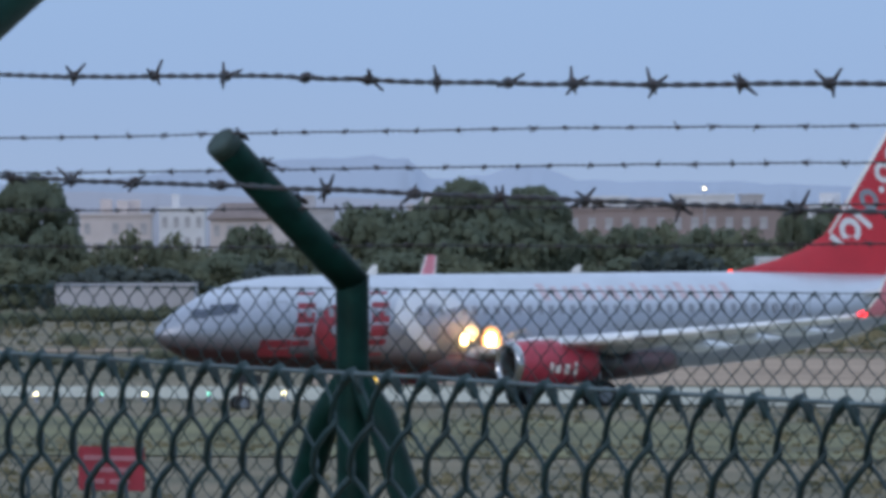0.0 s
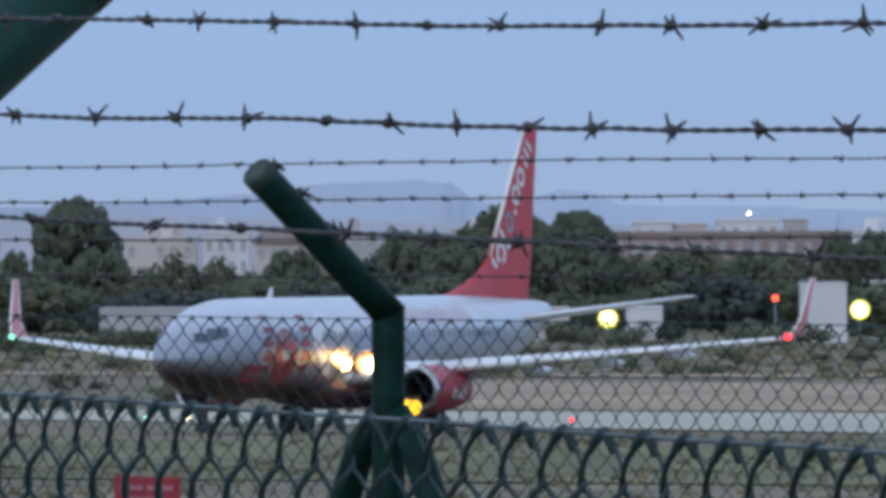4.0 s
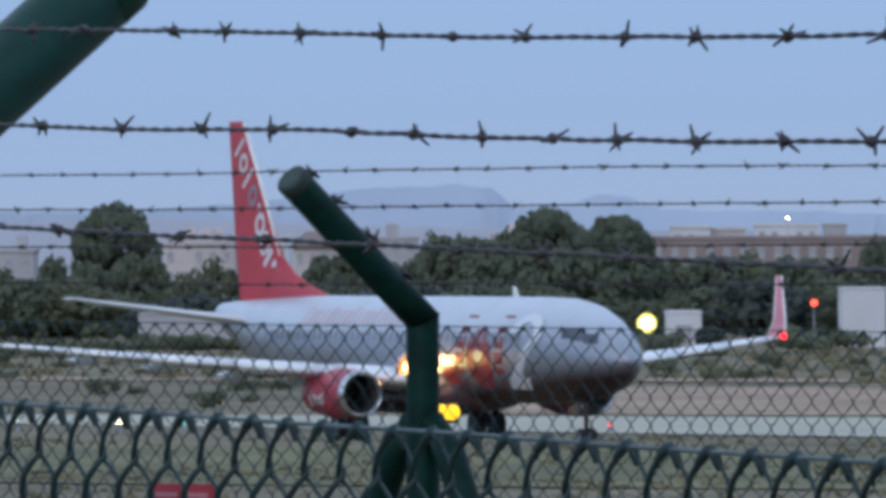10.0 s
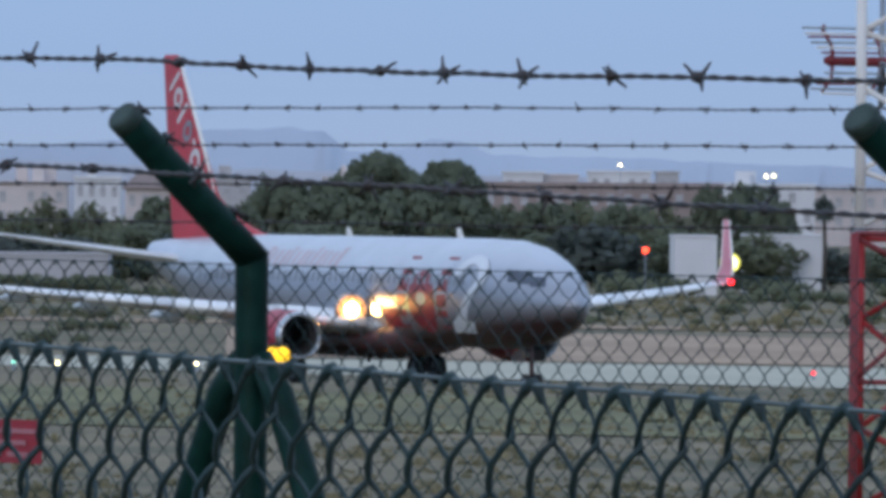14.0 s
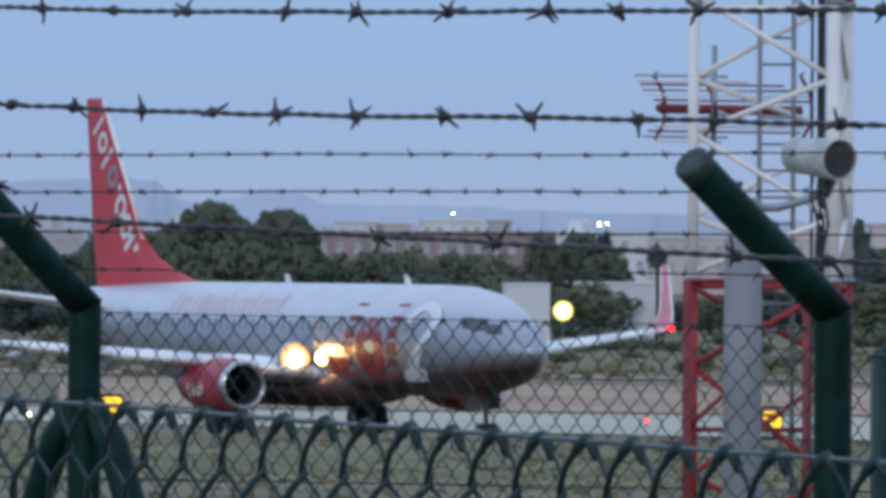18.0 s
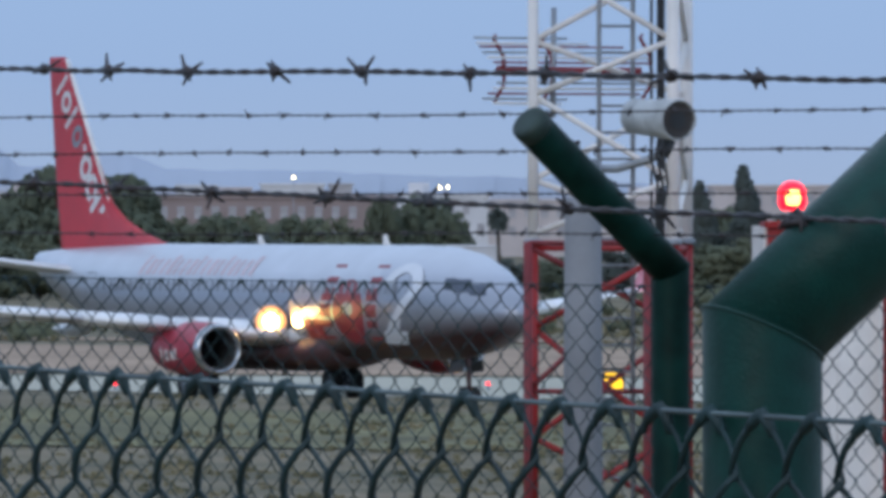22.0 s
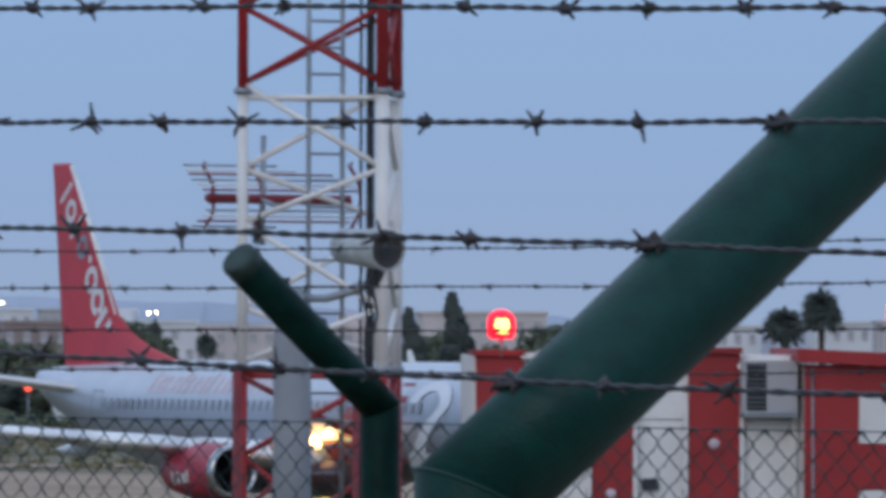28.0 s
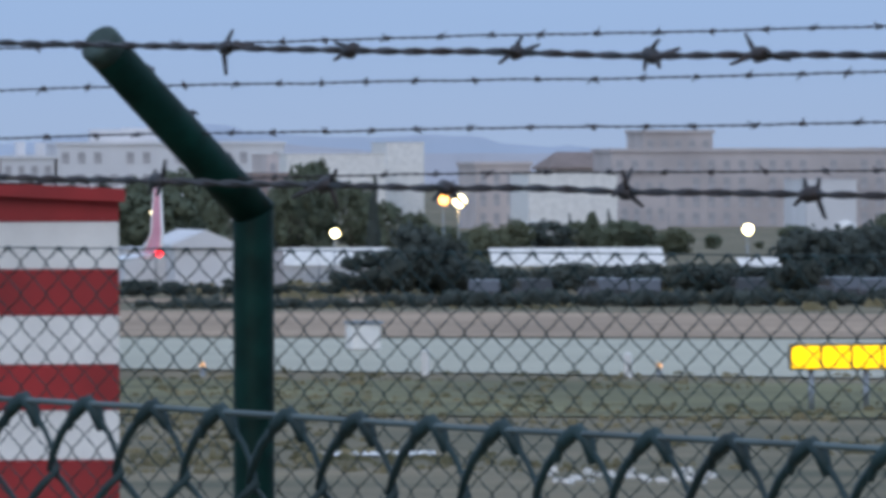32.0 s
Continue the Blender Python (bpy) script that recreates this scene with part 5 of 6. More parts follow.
for u, v, key in ((30, 737, LAMP_WARM), (145, 737, NAV_GREEN), (222, 738, LAMP_WARM), (335, 738, NAV_GREEN), (468, 738, LAMP_WARM), (550, 740, LAMP_WARM), (900, 744, NAV_RED), (-150, 735, LAMP_COOL), (-290, 770, NAV_GREEN),
                  (3278, 800, LAMP_EDGE), (4086, 806, LAMP_EDGE), (2900, 790, LAMP_EDGE), (1560, 745, NAV_RED)):
    p = on_ground(u, v)
    e = new("edge_light", stub)
    e.location = p
    tagged(e, "small lit taxiway edge light on a stub", "light", "taxiway edge lights")
    b = new("bulb", bulbs[key.name])
    b.parent = e
post_me = Geo().tube([(0, 0, -0.1), (0, 0, 0.75), (0, 0, 0.8)], [0.13, 0.13, 0.06], 10).data("marker_post", WHITE)
for u, v in ((4030, 808), (3672, 800)):
    e = new("marker_post", post_me)
    e.location = on_ground(u, v)
    tagged(e, "short white marker post on the verge", "post", "white marker posts")


def guidance_sign(u0, u1, v0, v1, d):
    s = tagged(new("guidance_sign"), "long lit yellow guidance sign on short legs", "sign")
    a, b = spot(u0, v0, d), spot(u1, v1, d)
    Geo().box(((a.x + b.x) / 2, d, (a.z + b.z) / 2), (b.x - a.x, 0.3, a.z - b.z), 0, 0.03).make("case", DARK, s)
    n = 5
    w = (b.x - a.x) / n
    for k in range(n):
        Geo().box((a.x + w * (k + 0.5), d - 0.16, (a.z + b.z) / 2), (w - 0.06, 0.03, (a.z - b.z) - 0.1), 0, 0.01).make("face", SIGN_GLOW, s, "glowing yellow panel")
    for x in (a.x + 0.6, (a.x + b.x) / 2, b.x - 0.6):
        Geo().tube([(x, d, ground_z(d) - 0.1), (x, d, b.z)], 0.08, 8).make("leg", GALV, s, smooth=True)


guidance_sign(4318, 4592, 748, 795, 285)
g = Geo()
for ua, ub, va, vb in ((3490, 3690, 948, 941),):
    q = [on_ground(ua, va), on_ground(ub, va), on_ground(ub, vb), on_ground(ua, vb)]
    g.add([(p.x, p.y, ground_z(p.y) + 0.06) for p in q], [(0, 1, 2, 3)])
tagged(g.make("road_marking", WHITE), "worn white painted line on the ground", "marking", kind="structure")
stone_rng = random.Random(21)
for k in range(26):
    st = Geo()
    c = on_ground(stone_rng.uniform(3890, 4190), stone_rng.uniform(975, 1000))
    st.box((0, 0, 0.05), (stone_rng.uniform(0.1, 0.3), 0.2, stone_rng.uniform(0.08, 0.16)), stone_rng.uniform(0, 3), 0.03)
    o = st.make("stone", WHITE)
    o.location = c
    tagged(o, "pale stone lying in the grass", "stone", "pale stones in the grass")
kiosk = tagged(new("white_kiosk"), "small pale equipment kiosk beside the taxiway", "shed")
p = on_ground(3562, 758)
Geo().box((p.x, p.y, p.z + 0.5), (1.0, 0.9, 1.0), 0.2, 0.1).make("body", WHITE, kiosk)
Geo().box((p.x, p.y, p.z + 1.0), (1.15, 1.05, 0.1), 0.2, 0.04).make("roof", GALV, kiosk)


# ---- trees ----
def leaf_cloud(lobes, count, size, seed):
    """Many small crossed leaf clumps through the shells of several lobes (x, y, z, rx, rz)."""
    rng = random.Random(seed)
    g = Geo()
    g.n = []
    total = sum(l[3] * l[4] for l in lobes)
    for x, y, z, rx, rz in lobes:
        for _ in range(int(count * rx * rz / total)):
            v = Vector((rng.gauss(0, 1), rng.gauss(0, 1), rng.gauss(0, 1))).normalized() * rng.uniform(0.72, 1.06)
            c = Vector((x + v.x * rx, y + v.y * rx, z + v.z * rz))
            s = size * rng.uniform(0.5, 1.5)
            out = Vector((v.x, v.y, v.z * rx / rz)).normalized()
            e = (out + Vector((rng.gauss(0, 0.2), rng.gauss(0, 0.2), rng.gauss(0, 0.2)))).normalized()
            a = e.cross(Vector((rng.gauss(0, 1), rng.gauss(0, 1), rng.gauss(0, 1)))).normalized()
            b = e.cross(a)
            n = len(g.v)
            g.n += [tuple((out + e * 0.5).normalized())] * 5
            g.v += [tuple(c + a * s), tuple(c + b * s * 0.8), tuple(c - a * s * 0.9), tuple(c - b * s * 0.7), tuple(c + e * s * 0.7)]
            g.f += [(n, n + 1, n + 4), (n + 1, n + 2, n + 4), (n + 2, n + 3, n + 4), (n + 3, n, n + 4)]
    return g


def tree(kind_, label, material, seed):
    """One tree about a unit tall, to be copied at its height."""
    rng = random.Random(seed)
    t = tagged(new("tree"), label, "tree", "trees beyond the airfield")
    if kind_ == "pine":
        lobes = []
        for _ in range(64):
            a, q = rng.uniform(0, 6.28), rng.uniform(0, 1) ** 0.5
            lobes.append((0.40 * q * math.cos(a), 0.40 * q * math.sin(a), 0.86 - 0.26 * q ** 3.2 + rng.uniform(-0.06, 0.015), rng.uniform(0.08, 0.13), rng.uniform(0.055, 0.085)))
        lobes += [(rng.uniform(-0.34, 0.34), rng.uniform(-0.3, 0.3), rng.uniform(0.30, 0.62), rng.uniform(0.09, 0.15), rng.uniform(0.08, 0.13)) for _ in range(20)] + [(0, 0, 0.64, 0.34, 0.2)]
        Geo().tube([(0, 0, -0.03), (0.02, 0, 0.3), (0.0, 0, 0.62)], [0.035, 0.026, 0.015], 8).make("trunk", BARK, t, smooth=True)
    elif kind_ == "bush":
        lobes = []
        for _ in range(40):
            x, y = rng.uniform(-0.62, 0.62), rng.uniform(-0.4, 0.4)
            roof_ = 0.86 * max(0.05, 1 - (x / 0.78) ** 2 - (y / 0.8) ** 2) ** 0.5
            lobes.append((x, y, max(0.1, roof_ * (1 - 0.75 * rng.random() ** 2)), rng.uniform(0.09, 0.17), rng.uniform(0.08, 0.14)))
        lobes += [(0, 0, 0.42, 0.46, 0.36)]
        Geo().tube([(0, 0, -0.03), (0.02, 0, 0.2), (0.05, 0, 0.5)], [0.04, 0.03, 0.012], 8).make("trunk", BARK, t, smooth=True)
    elif kind_ == "cypress":
        lobes = [(rng.uniform(-0.03, 0.03), rng.uniform(-0.03, 0.03), 0.1 + 0.085 * k, 0.17 * (1.05 - 0.085 * k), 0.11) for k in range(11)]
        Geo().tube([(0, 0, -0.03), (0, 0, 0.9)], [0.03, 0.006], 8).make("trunk", BARK, t, smooth=True)
    else:
        Geo().tube([(0, 0, -0.03), (0.01, 0, 0.4), (0.0, 0, 0.76)], [0.03, 0.024, 0.022], 8).make("trunk", BARK, t, smooth=True)
        g = Geo()
        for k in range(150 if kind_ == "palm" else 420):
            a, e = rng.uniform(0, 6.28), math.asin(rng.uniform(-0.6, 1.0))
            way = Vector((math.cos(a) * math.cos(e), math.sin(a) * math.cos(e), math.sin(e)))
            side = Vector((-math.sin(a), math.cos(a), 0))
            L = rng.uniform(0.11, 0.18)
            pts = [Vector((0, 0, 0.77)) + way * L * f - Vector((0, 0, 0.05 * f * f)) for f in (0, 0.35, 0.7, 1.0)]
            n = len(g.v)
            for q, w in zip(pts, (0.009, 0.022, 0.018, 0.003)):
                g.v += [tuple(q + side * w - Vector((0, 0, w * 0.6))), tuple(q + Vector((0, 0, w * 0.3))), tuple(q - side * w - Vector((0, 0, w * 0.6)))]
            for j in range(3):
                for i in range(2):
                    b = n + j * 3 + i
                    g.f.append((b, b + 1, b + 4, b + 3))
        g.make("crown", material, t, "fan of drooping fronds")
        return t
    for k in range(5):
        l = lobes[k]
        Geo().tube([(0, 0, 0.15 + 0.05 * k), (l[0] * 0.5, l[1] * 0.5, l[2] * 0.7), (l[0], l[1], l[2])], [0.014, 0.01, 0.004], 5).make("limb", BARK, t)
    count, size = {"pine": (10000, 0.0235), "bush": (2400, 0.041), "cypress": (1900, 0.030)}[kind_] if material is not LEAF_DARK or kind_ == "cypress" else (900, 0.065)
    cloud = leaf_cloud(lobes, count, size, seed)
    crest = sorted(v[2] for v in cloud.v)[int(len(cloud.v) * 0.997)]
    cloud.v = [(x, y, z / crest) for x, y, z in cloud.v]
    crown = cloud.make("crown", material, t, smooth=True)
    crown.data.normals_split_custom_set_from_vertices(cloud.n)
    return t


KINDS = [("pine", "umbrella pine with a broad dark green crown", LEAF_PINE), ("pine", "umbrella pine with a broken dark green crown", LEAF_PINE), ("bush", "rounded olive-green scrub tree at the field edge", LEAF_OLIVE),
         ("bush", "dense dark green scrub tree at the field edge", LEAF_PINE), ("cypress", "slim dark green cypress tree", LEAF_DARK), ("palm", "palm with a round tuft of fronds", LEAF_DARK), ("bush", "low dark green hedge shrub", LEAF_DARK), ("full palm", "date palm with a full round crown", LEAF_DARK)]
STOCK = [tree(k, l, m_, 60 + i) for i, (k, l, m_) in enumerate(KINDS)]
USED = set()


def plant(i, u, v_top, v_foot, d, wide=1.0, turn=0.0):
    top, foot = spot(u, v_top, d), spot(u, v_foot, d)
    z0 = ground_z(d)
    h = top.z - z0
    m = Matrix.Translation((top.x, d, z0)) @ Matrix.Rotation(turn, 4, "Z") @ Matrix.Diagonal((h * wide, h * wide, h, 1))
    if i not in USED:
        USED.add(i)
        STOCK[i].matrix_basis = m
    else:
        c = copy_thing(STOCK[i], Matrix())
        c.matrix_basis = m


rng = random.Random(11)
# the named trees: kind, bearing, crest, distance, breadth
for i, u, v, d, w in ((0, 20, 338, 1030, 0.70), (3, 70, 425, 1015, 0.66), (3, -20, 440, 1020, 0.6), (2, -175, 453, 980, 0.9), (3, -84, 428, 1040, 0.35), (2, -68, 474, 960, 0.8),
                      (2, 140, 462, 985, 0.7), (2, 201, 436, 990, 0.62), (2, 281, 442, 1000, 0.5), (2, 335, 468, 980, 0.8), (3, 406, 427, 1005, 0.62), (2, 470, 458, 985, 0.8), (3, 530, 440, 1000, 0.7),
                      (3, 600, 392, 1050, 0.6), (3, 655, 396, 1045, 0.6), (3, 700, 402, 1055, 0.55), (0, 793, 350, 1040, 0.74), (1, 914, 362, 1050, 0.72), (3, 856, 384, 1046, 0.55), (3, 735, 384, 1042, 0.5), (3, 700, 420, 1020, 0.8), (3, 765, 424, 1015, 0.8),
                      (3, 835, 416, 1020, 0.8), (3, 900, 424, 1018, 0.8), (3, 955, 428, 1025, 0.7), (2, 872, 556, 880, 1.1), (6, 1075, 556, 885, 1.0),
                      (2, 1015, 440, 1030, 0.8), (3, 1082, 432, 1020, 0.8), (2, 1152, 427, 1035, 0.8), (3, 1228, 434, 1020, 0.8), (2, 1300, 440, 1010, 0.8),
                      (3, 1375, 400, 1040, 0.34), (3, 1445, 397, 1045, 0.5), (3, 1490, 425, 1030, 0.5), (5, 1434, 374, 1060, 0.45), (5, 1486, 369, 1060, 0.45), (5, 1577, 390, 900, 0.75),
                      (4, 1943, 376, 1000, 1.2), (4, 2017, 349, 1010, 1.25), (3, 1975, 420, 1020, 0.9), (3, 2190, 402, 1000, 0.9), (2, 2080, 440, 1000, 1.0), (7, 2669, 296, 780, 0.76), (7, 2604, 334, 790, 0.9),
                      (5, 2980, 430, 900, 0.9), (5, 3050, 432, 880, 0.9), (5, 3103, 430, 890, 0.8), (3, 3237, 431, 960, 0.62), (3, 3165, 446, 970, 0.6), (3, 3300, 462, 955, 0.6), (3, 3468, 417, 980, 0.62), (3, 3428, 450, 970, 0.6),
                      (3, 3540, 455, 975, 0.62), (3, 3592, 488, 960, 0.7), (4, 3579, 445, 930, 0.55), (3, 3652, 508, 820, 0.5),
                      (3, 3700, 532, 780, 0.9), (2, 3780, 530, 790, 0.9), (3, 3965, 508, 960, 0.4), (6, 4345, 540, 640, 0.8), (6, 4400, 540, 642, 0.9), (6, 4455, 532, 645, 0.8), (6, 3650, 530, 640, 0.7), (6, 3700, 552, 642, 0.8), (3, 4490, 512, 900, 0.8), (2, 4570, 496, 880, 1.0), (3, -130, 470, 960, 1.0), (2, -260, 470, 950, 1.2), (3, -380, 455, 980, 1.1),
                      (3, -520, 440, 990, 1.0), (0, -680, 380, 1020, 1.2), (2, -820, 440, 1000, 1.2), (4, 3995, 505, 1000, 0.6), (4, 3880, 520, 1000, 0.6), (4, 3925, 512, 1000, 0.6), (4, 3955, 520, 1000, 0.6)):
    plant(i, u, v, 0, d, w, rng.uniform(0, 6))
# scrub along the far edge of the field
for u in range(-900, 5200, 62):
    uu = u + rng.uniform(-25, 25)
    gap = 1530 < uu < 1700 or 3200 < uu < 3340
    plant(rng.choice((2, 3, 3, 6)), uu, rng.uniform(470, 512) + (22 if gap else 0) + (52 if uu > 3300 else 0), 0, rng.uniform(900, 1010), rng.uniform(1.0, 1.6), rng.uniform(0, 6))
for u in range(3150, 5000, 24):
    plant(6, u + rng.uniform(-12, 12), rng.uniform(598, 614) - (26 if 3590 < u < 3720 else 0) + (26 if u < 3590 else 0), 0, rng.uniform(640, 665), rng.uniform(1.2, 1.8), rng.uniform(0, 6))
def joined(name, label, material, category, spots, leaves, size, seed):
    """Many low shrubs (x, y, width, height) as one spread of leaves."""
    g = Geo()
    g.n = []
    for k, (x, y, wide, tall) in enumerate(spots):
        z0, q = ground_z(y), random.Random(seed + k)
        lobes = [(x + q.uniform(-0.42, 0.42) * wide, y + q.uniform(-0.25, 0.25) * wide, z0 + tall * q.uniform(0.25, 0.72), wide * q.uniform(0.12, 0.2), tall * q.uniform(0.2, 0.32)) for _ in range(9)] + [(x, y, z0 + tall * 0.4, wide * 0.36, tall * 0.42)]
        c = leaf_cloud(lobes, leaves, size * tall, seed + k)
        g.add(c.v, c.f)
        g.n += c.n
    ob = g.make(name, material, smooth=True)
    ob.data.normals_split_custom_set_from_vertices(g.n)
    tagged(ob, label, category, kind="stuff")


low = []
for u in range(-800, 2700, 26):
    d = rng.uniform(650, 890)
    if 30 < u < 340 and d > 720:
        d -= 170
    tall = rng.uniform(0.5, 1.0) + 1.2 * max(0.0, (d - 760) / 130)
    low.append((spot(u + rng.uniform(-30, 30), 420, d).x, d, tall * rng.uniform(1.6, 3.6), tall))
for u in range(50, 330, 17):
    tall = rng.uniform(0.9, 1.9)
    low.append((spot(u + rng.uniform(-8, 8), 420, 872).x, rng.uniform(868, 880), tall * rng.uniform(1.6, 2.6), tall))
joined("low_shrubs", "low olive shrubs scattered over the dry field", LEAF_OLIVE, "shrubs", low, 420, 0.1, 900)


# ---- buildings beyond the trees ----
def window_mesh(w, h):
    return Geo().box((0, 0, 0), (w, 0.12, h)).data("window", PANE)


def house(u0, u1, v, d, material, label, storeys=3, bays=5, roof="flat", depth=14.0, rng=random.Random(8)):
    b = tagged(new("building"), label, "building", "buildings behind the airfield")
    a, c = spot(u0, v, d), spot(u1, v, d)
    z0 = ground_z(d) - 0.3
    w, h = c.x - a.x, a.z - z0
    cx = (a.x + c.x) / 2
    Geo().box((cx, d + depth / 2, z0 + h / 2), (w, depth, h), 0, 0.05).make("wall", material, b)
    if roof in ("flat", "plain"):
        lip = 0.5 if storeys > 1 else 0.16
        Geo().box((cx, d + depth / 2, z0 + h + lip * 0.4), (w + lip, depth + lip, lip), 0, 0.03).make("parapet", material, b)
        for _ in range(rng.randint(1, 3) if storeys > 1 and roof == "flat" else 0):
            x = cx + rng.uniform(-0.35, 0.35) * w
            Geo().box((x, d + depth * rng.uniform(0.25, 0.7), z0 + h + 1.3), (min(w * 0.16, 5), 3, rng.uniform(1.8, 2.5)), 0, 0.05).make("roof_house", material, b)
    elif roof == "gable":
        zt, x0, x1 = z0 + h, cx - w / 2 - 0.3, cx + w / 2 + 0.3
        vs = [(x, y, z) for y in (d - 0.4, d + depth) for x, z in ((x0, zt), (x0, zt - 0.2), (x1, zt), (x1, zt - 0.2), (cx, zt + 0.95))]
        Geo().add(vs, [(0, 1, 3, 2, 4), (5, 9, 7, 8, 6), (0, 4, 9, 5), (4, 2, 7, 9), (1, 6, 8, 3), (0, 5, 6, 1), (2, 3, 8, 7)]).make("roof", material, b)
    else:
        k = min(2.8, w * 0.1 + 1)
        y0, y1 = d - 0.6, d + depth + 0.6
        x0, x1 = cx - w / 2 - 0.5, cx + w / 2 + 0.5
        zt = z0 + h
        Geo().add([(x0, y0, zt), (x1, y0, zt), (x1, y1, zt), (x0, y1, zt), (x0 + k, (y0 + y1) / 2, zt + k), (x1 - k, (y0 + y1) / 2, zt + k), (x0, y0, zt - 0.25), (x1, y0, zt - 0.25), (x1, y1, zt - 0.25), (x0, y1, zt - 0.25)],
                  [(0, 1, 5, 4), (2, 3, 4, 5), (1, 2, 5), (3, 0, 4), (6, 7, 1, 0), (7, 8, 2, 1), (8, 9, 3, 2), (9, 6, 0, 3), (9, 8, 7, 6)]).make("roof", ROOF_TILE, b)
    if bays:
        top_h = min(h * 0.9, storeys * 3.1)
        me = window_mesh(min(1.5, w / bays * 0.45), 1.6)
        for s in range(storeys):
            for k in range(bays):
                if rng.random() < 0.9:
                    o = new("window", me)
                    o.parent = b
                    o.location = (cx - w / 2 + w * (k + 0.5) / bays, d - 0.03, z0 + h - 1.8 - s * top_h / storeys)
    return b


BLOCKS = [(-420, -250, 395, 1500, STUCCO, "pinkish apartment block among pines", 4, 7, "flat"), (-235, -120, 420, 1450, STUCCO_GREY, "grey low flat-roofed block behind scrub", 3, 4, "flat"),
          (110, 235, 408, 1550, STUCCO, "pale pinkish building with flat roof", 3, 5, "flat"), (250, 330, 398, 1600, STUCCO_WHITE, "white flat-roofed building among trees", 3, 4, "flat"), (340, 480, 412, 1500, STUCCO, "pinkish long low building", 2, 6, "tile"),
          (480, 560, 400, 1650, STUCCO_GREY, "grey flat-roofed block with roof house", 3, 3, "flat"), (690, 760, 395, 1700, STUCCO, "pale block behind the pines", 3, 3, "flat"),
          (970, 1396, 402, 1400, BRICKWORK, "long brown brick building with a dark flat top", 2, 14, "plain"), (1009, 1079, 382, 1750, STUCCO_WHITE, "white roof building in the distance", 2, 3, "plain"), (1080, 1140, 386, 1760, STUCCO, "pinkish flat-roofed block in the distance", 2, 3, "plain"),
          (1159, 1269, 379, 1900, STUCCO_WHITE, "white warehouse in the distance", 2, 5, "plain"), (1281, 1319, 379, 1850, STUCCO_GREY, "grey block carrying a lamp in the distance", 2, 2, "plain"),
          (1400, 1560, 400, 1700, STUCCO_WHITE, "pale low sheds in the distance", 2, 6, "flat"), (1560, 1900, 408, 1800, STUCCO, "pale pinkish terraces in the distance", 2, 12, "flat"), (1312, 1388, 491, 880, STUCCO_WHITE, "white hut at the field edge", 1, 0, "plain"), (1440, 1580, 488, 905, STUCCO_WHITE, "pale blank shed wall behind the scrub", 1, 0, "plain"),
          (835, 897, 533, 900, STUCCO, "small grey-pink hut among the shrubs", 1, 2, "flat"), (1000, 1062, 532, 905, STUCCO_WHITE, "small white hut among the shrubs", 1, 1, "flat"), (65, 310, 532, 888, STUCCO_GREY, "long low pinkish wall building", 1, 0, "plain"),
          (1960, 2180, 383, 1500, STUCCO, "pinkish blocks behind cypresses", 3, 7, "plain"), (2250, 2560, 405, 1600, STUCCO_WHITE, "white terraces in the distance", 2, 12, "flat"),
          (2660, 2760, 398, 1600, STUCCO_WHITE, "white flat-roofed block in the distance", 2, 4, "plain"), (2780, 2900, 397, 1500, STUCCO, "pinkish block behind the shelter", 2, 4, "plain"), (2930, 3020, 410, 1500, STUCCO_WHITE, "white low flat-roofed building", 2, 4, "flat"),
          (3025, 3420, 386, 1500, STUCCO_WHITE, "pale long apartment terrace", 3, 14, "flat"), (3425, 3600, 404, 1400, WHITE, "white warehouse with blank walls", 1, 0, "flat"), (3602, 3668, 384, 1420, WHITE, "white stair block of a warehouse", 1, 0, "flat"),
          (3760, 3856, 424, 1300, STUCCO, "pinkish block with balconies", 3, 4, "plain"), (3895, 4038, 428, 1450, STUCCO, "pinkish block under a red tiled roof", 2, 5, "tile"), (3853, 4010, 440, 1250, WHITE, "white blank gable of an apartment block", 1, 0, "flat"), (4012, 4098, 440, 1280, TAUPE, "low brownish house with dark windows", 2, 4, "plain"), (4000, 4490, 401, 1320, TAUPE, "long brownish apartment block with rows of windows", 4, 18, "plain"),
          (4056, 4179, 367, 1500, TAUPE, "brownish top storeys of a tall block", 3, 5, "plain"), (3869, 3936, 528, 1150, WHITE, "white blank end wall of a low block", 1, 0, "plain"), (4346, 4436, 454, 1200, STUCCO_WHITE, "white blank gable of a low block", 1, 0, "plain"), (4480, 4800, 400, 1400, STUCCO_GREY, "grey flat-roofed blocks in the distance", 3, 8, "flat"),
          (3420, 3612, 604, 722, STUCCO_WHITE, "low pale outbuilding at the field edge", 1, 0, "plain"), (3228, 3335, 564, 700, STUCCO_WHITE, "pale gabled shed at the field edge", 1, 0, "gable"), (3140, 3226, 574, 705, STUCCO_WHITE, "pale low lean-to beside a gabled shed", 1, 0, "plain"),
          (3337, 3420, 578, 706, STUCCO_GREY, "grey low lean-to beside a gabled shed", 1, 0, "plain"), (3365, 3452, 438, 1350, BRICKWORK, "low red-brown brick building", 1, 4, "plain"), (3390, 3411, 405, 1365, STUCCO, "small pinkish stair tower behind a brick building", 1, 1, "plain"),
          (-760, -600, 405, 1500, STUCCO, "pinkish block behind pines", 3, 5, "flat"), (4830, 5100, 410, 1400, STUCCO, "pinkish flat-roofed block in the distance", 3, 8, "flat")]
for u0, u1, v, d, mat_, label, st, bays, roof in BLOCKS:
    house(u0, u1, v, d, mat_, label, st, bays, roof)


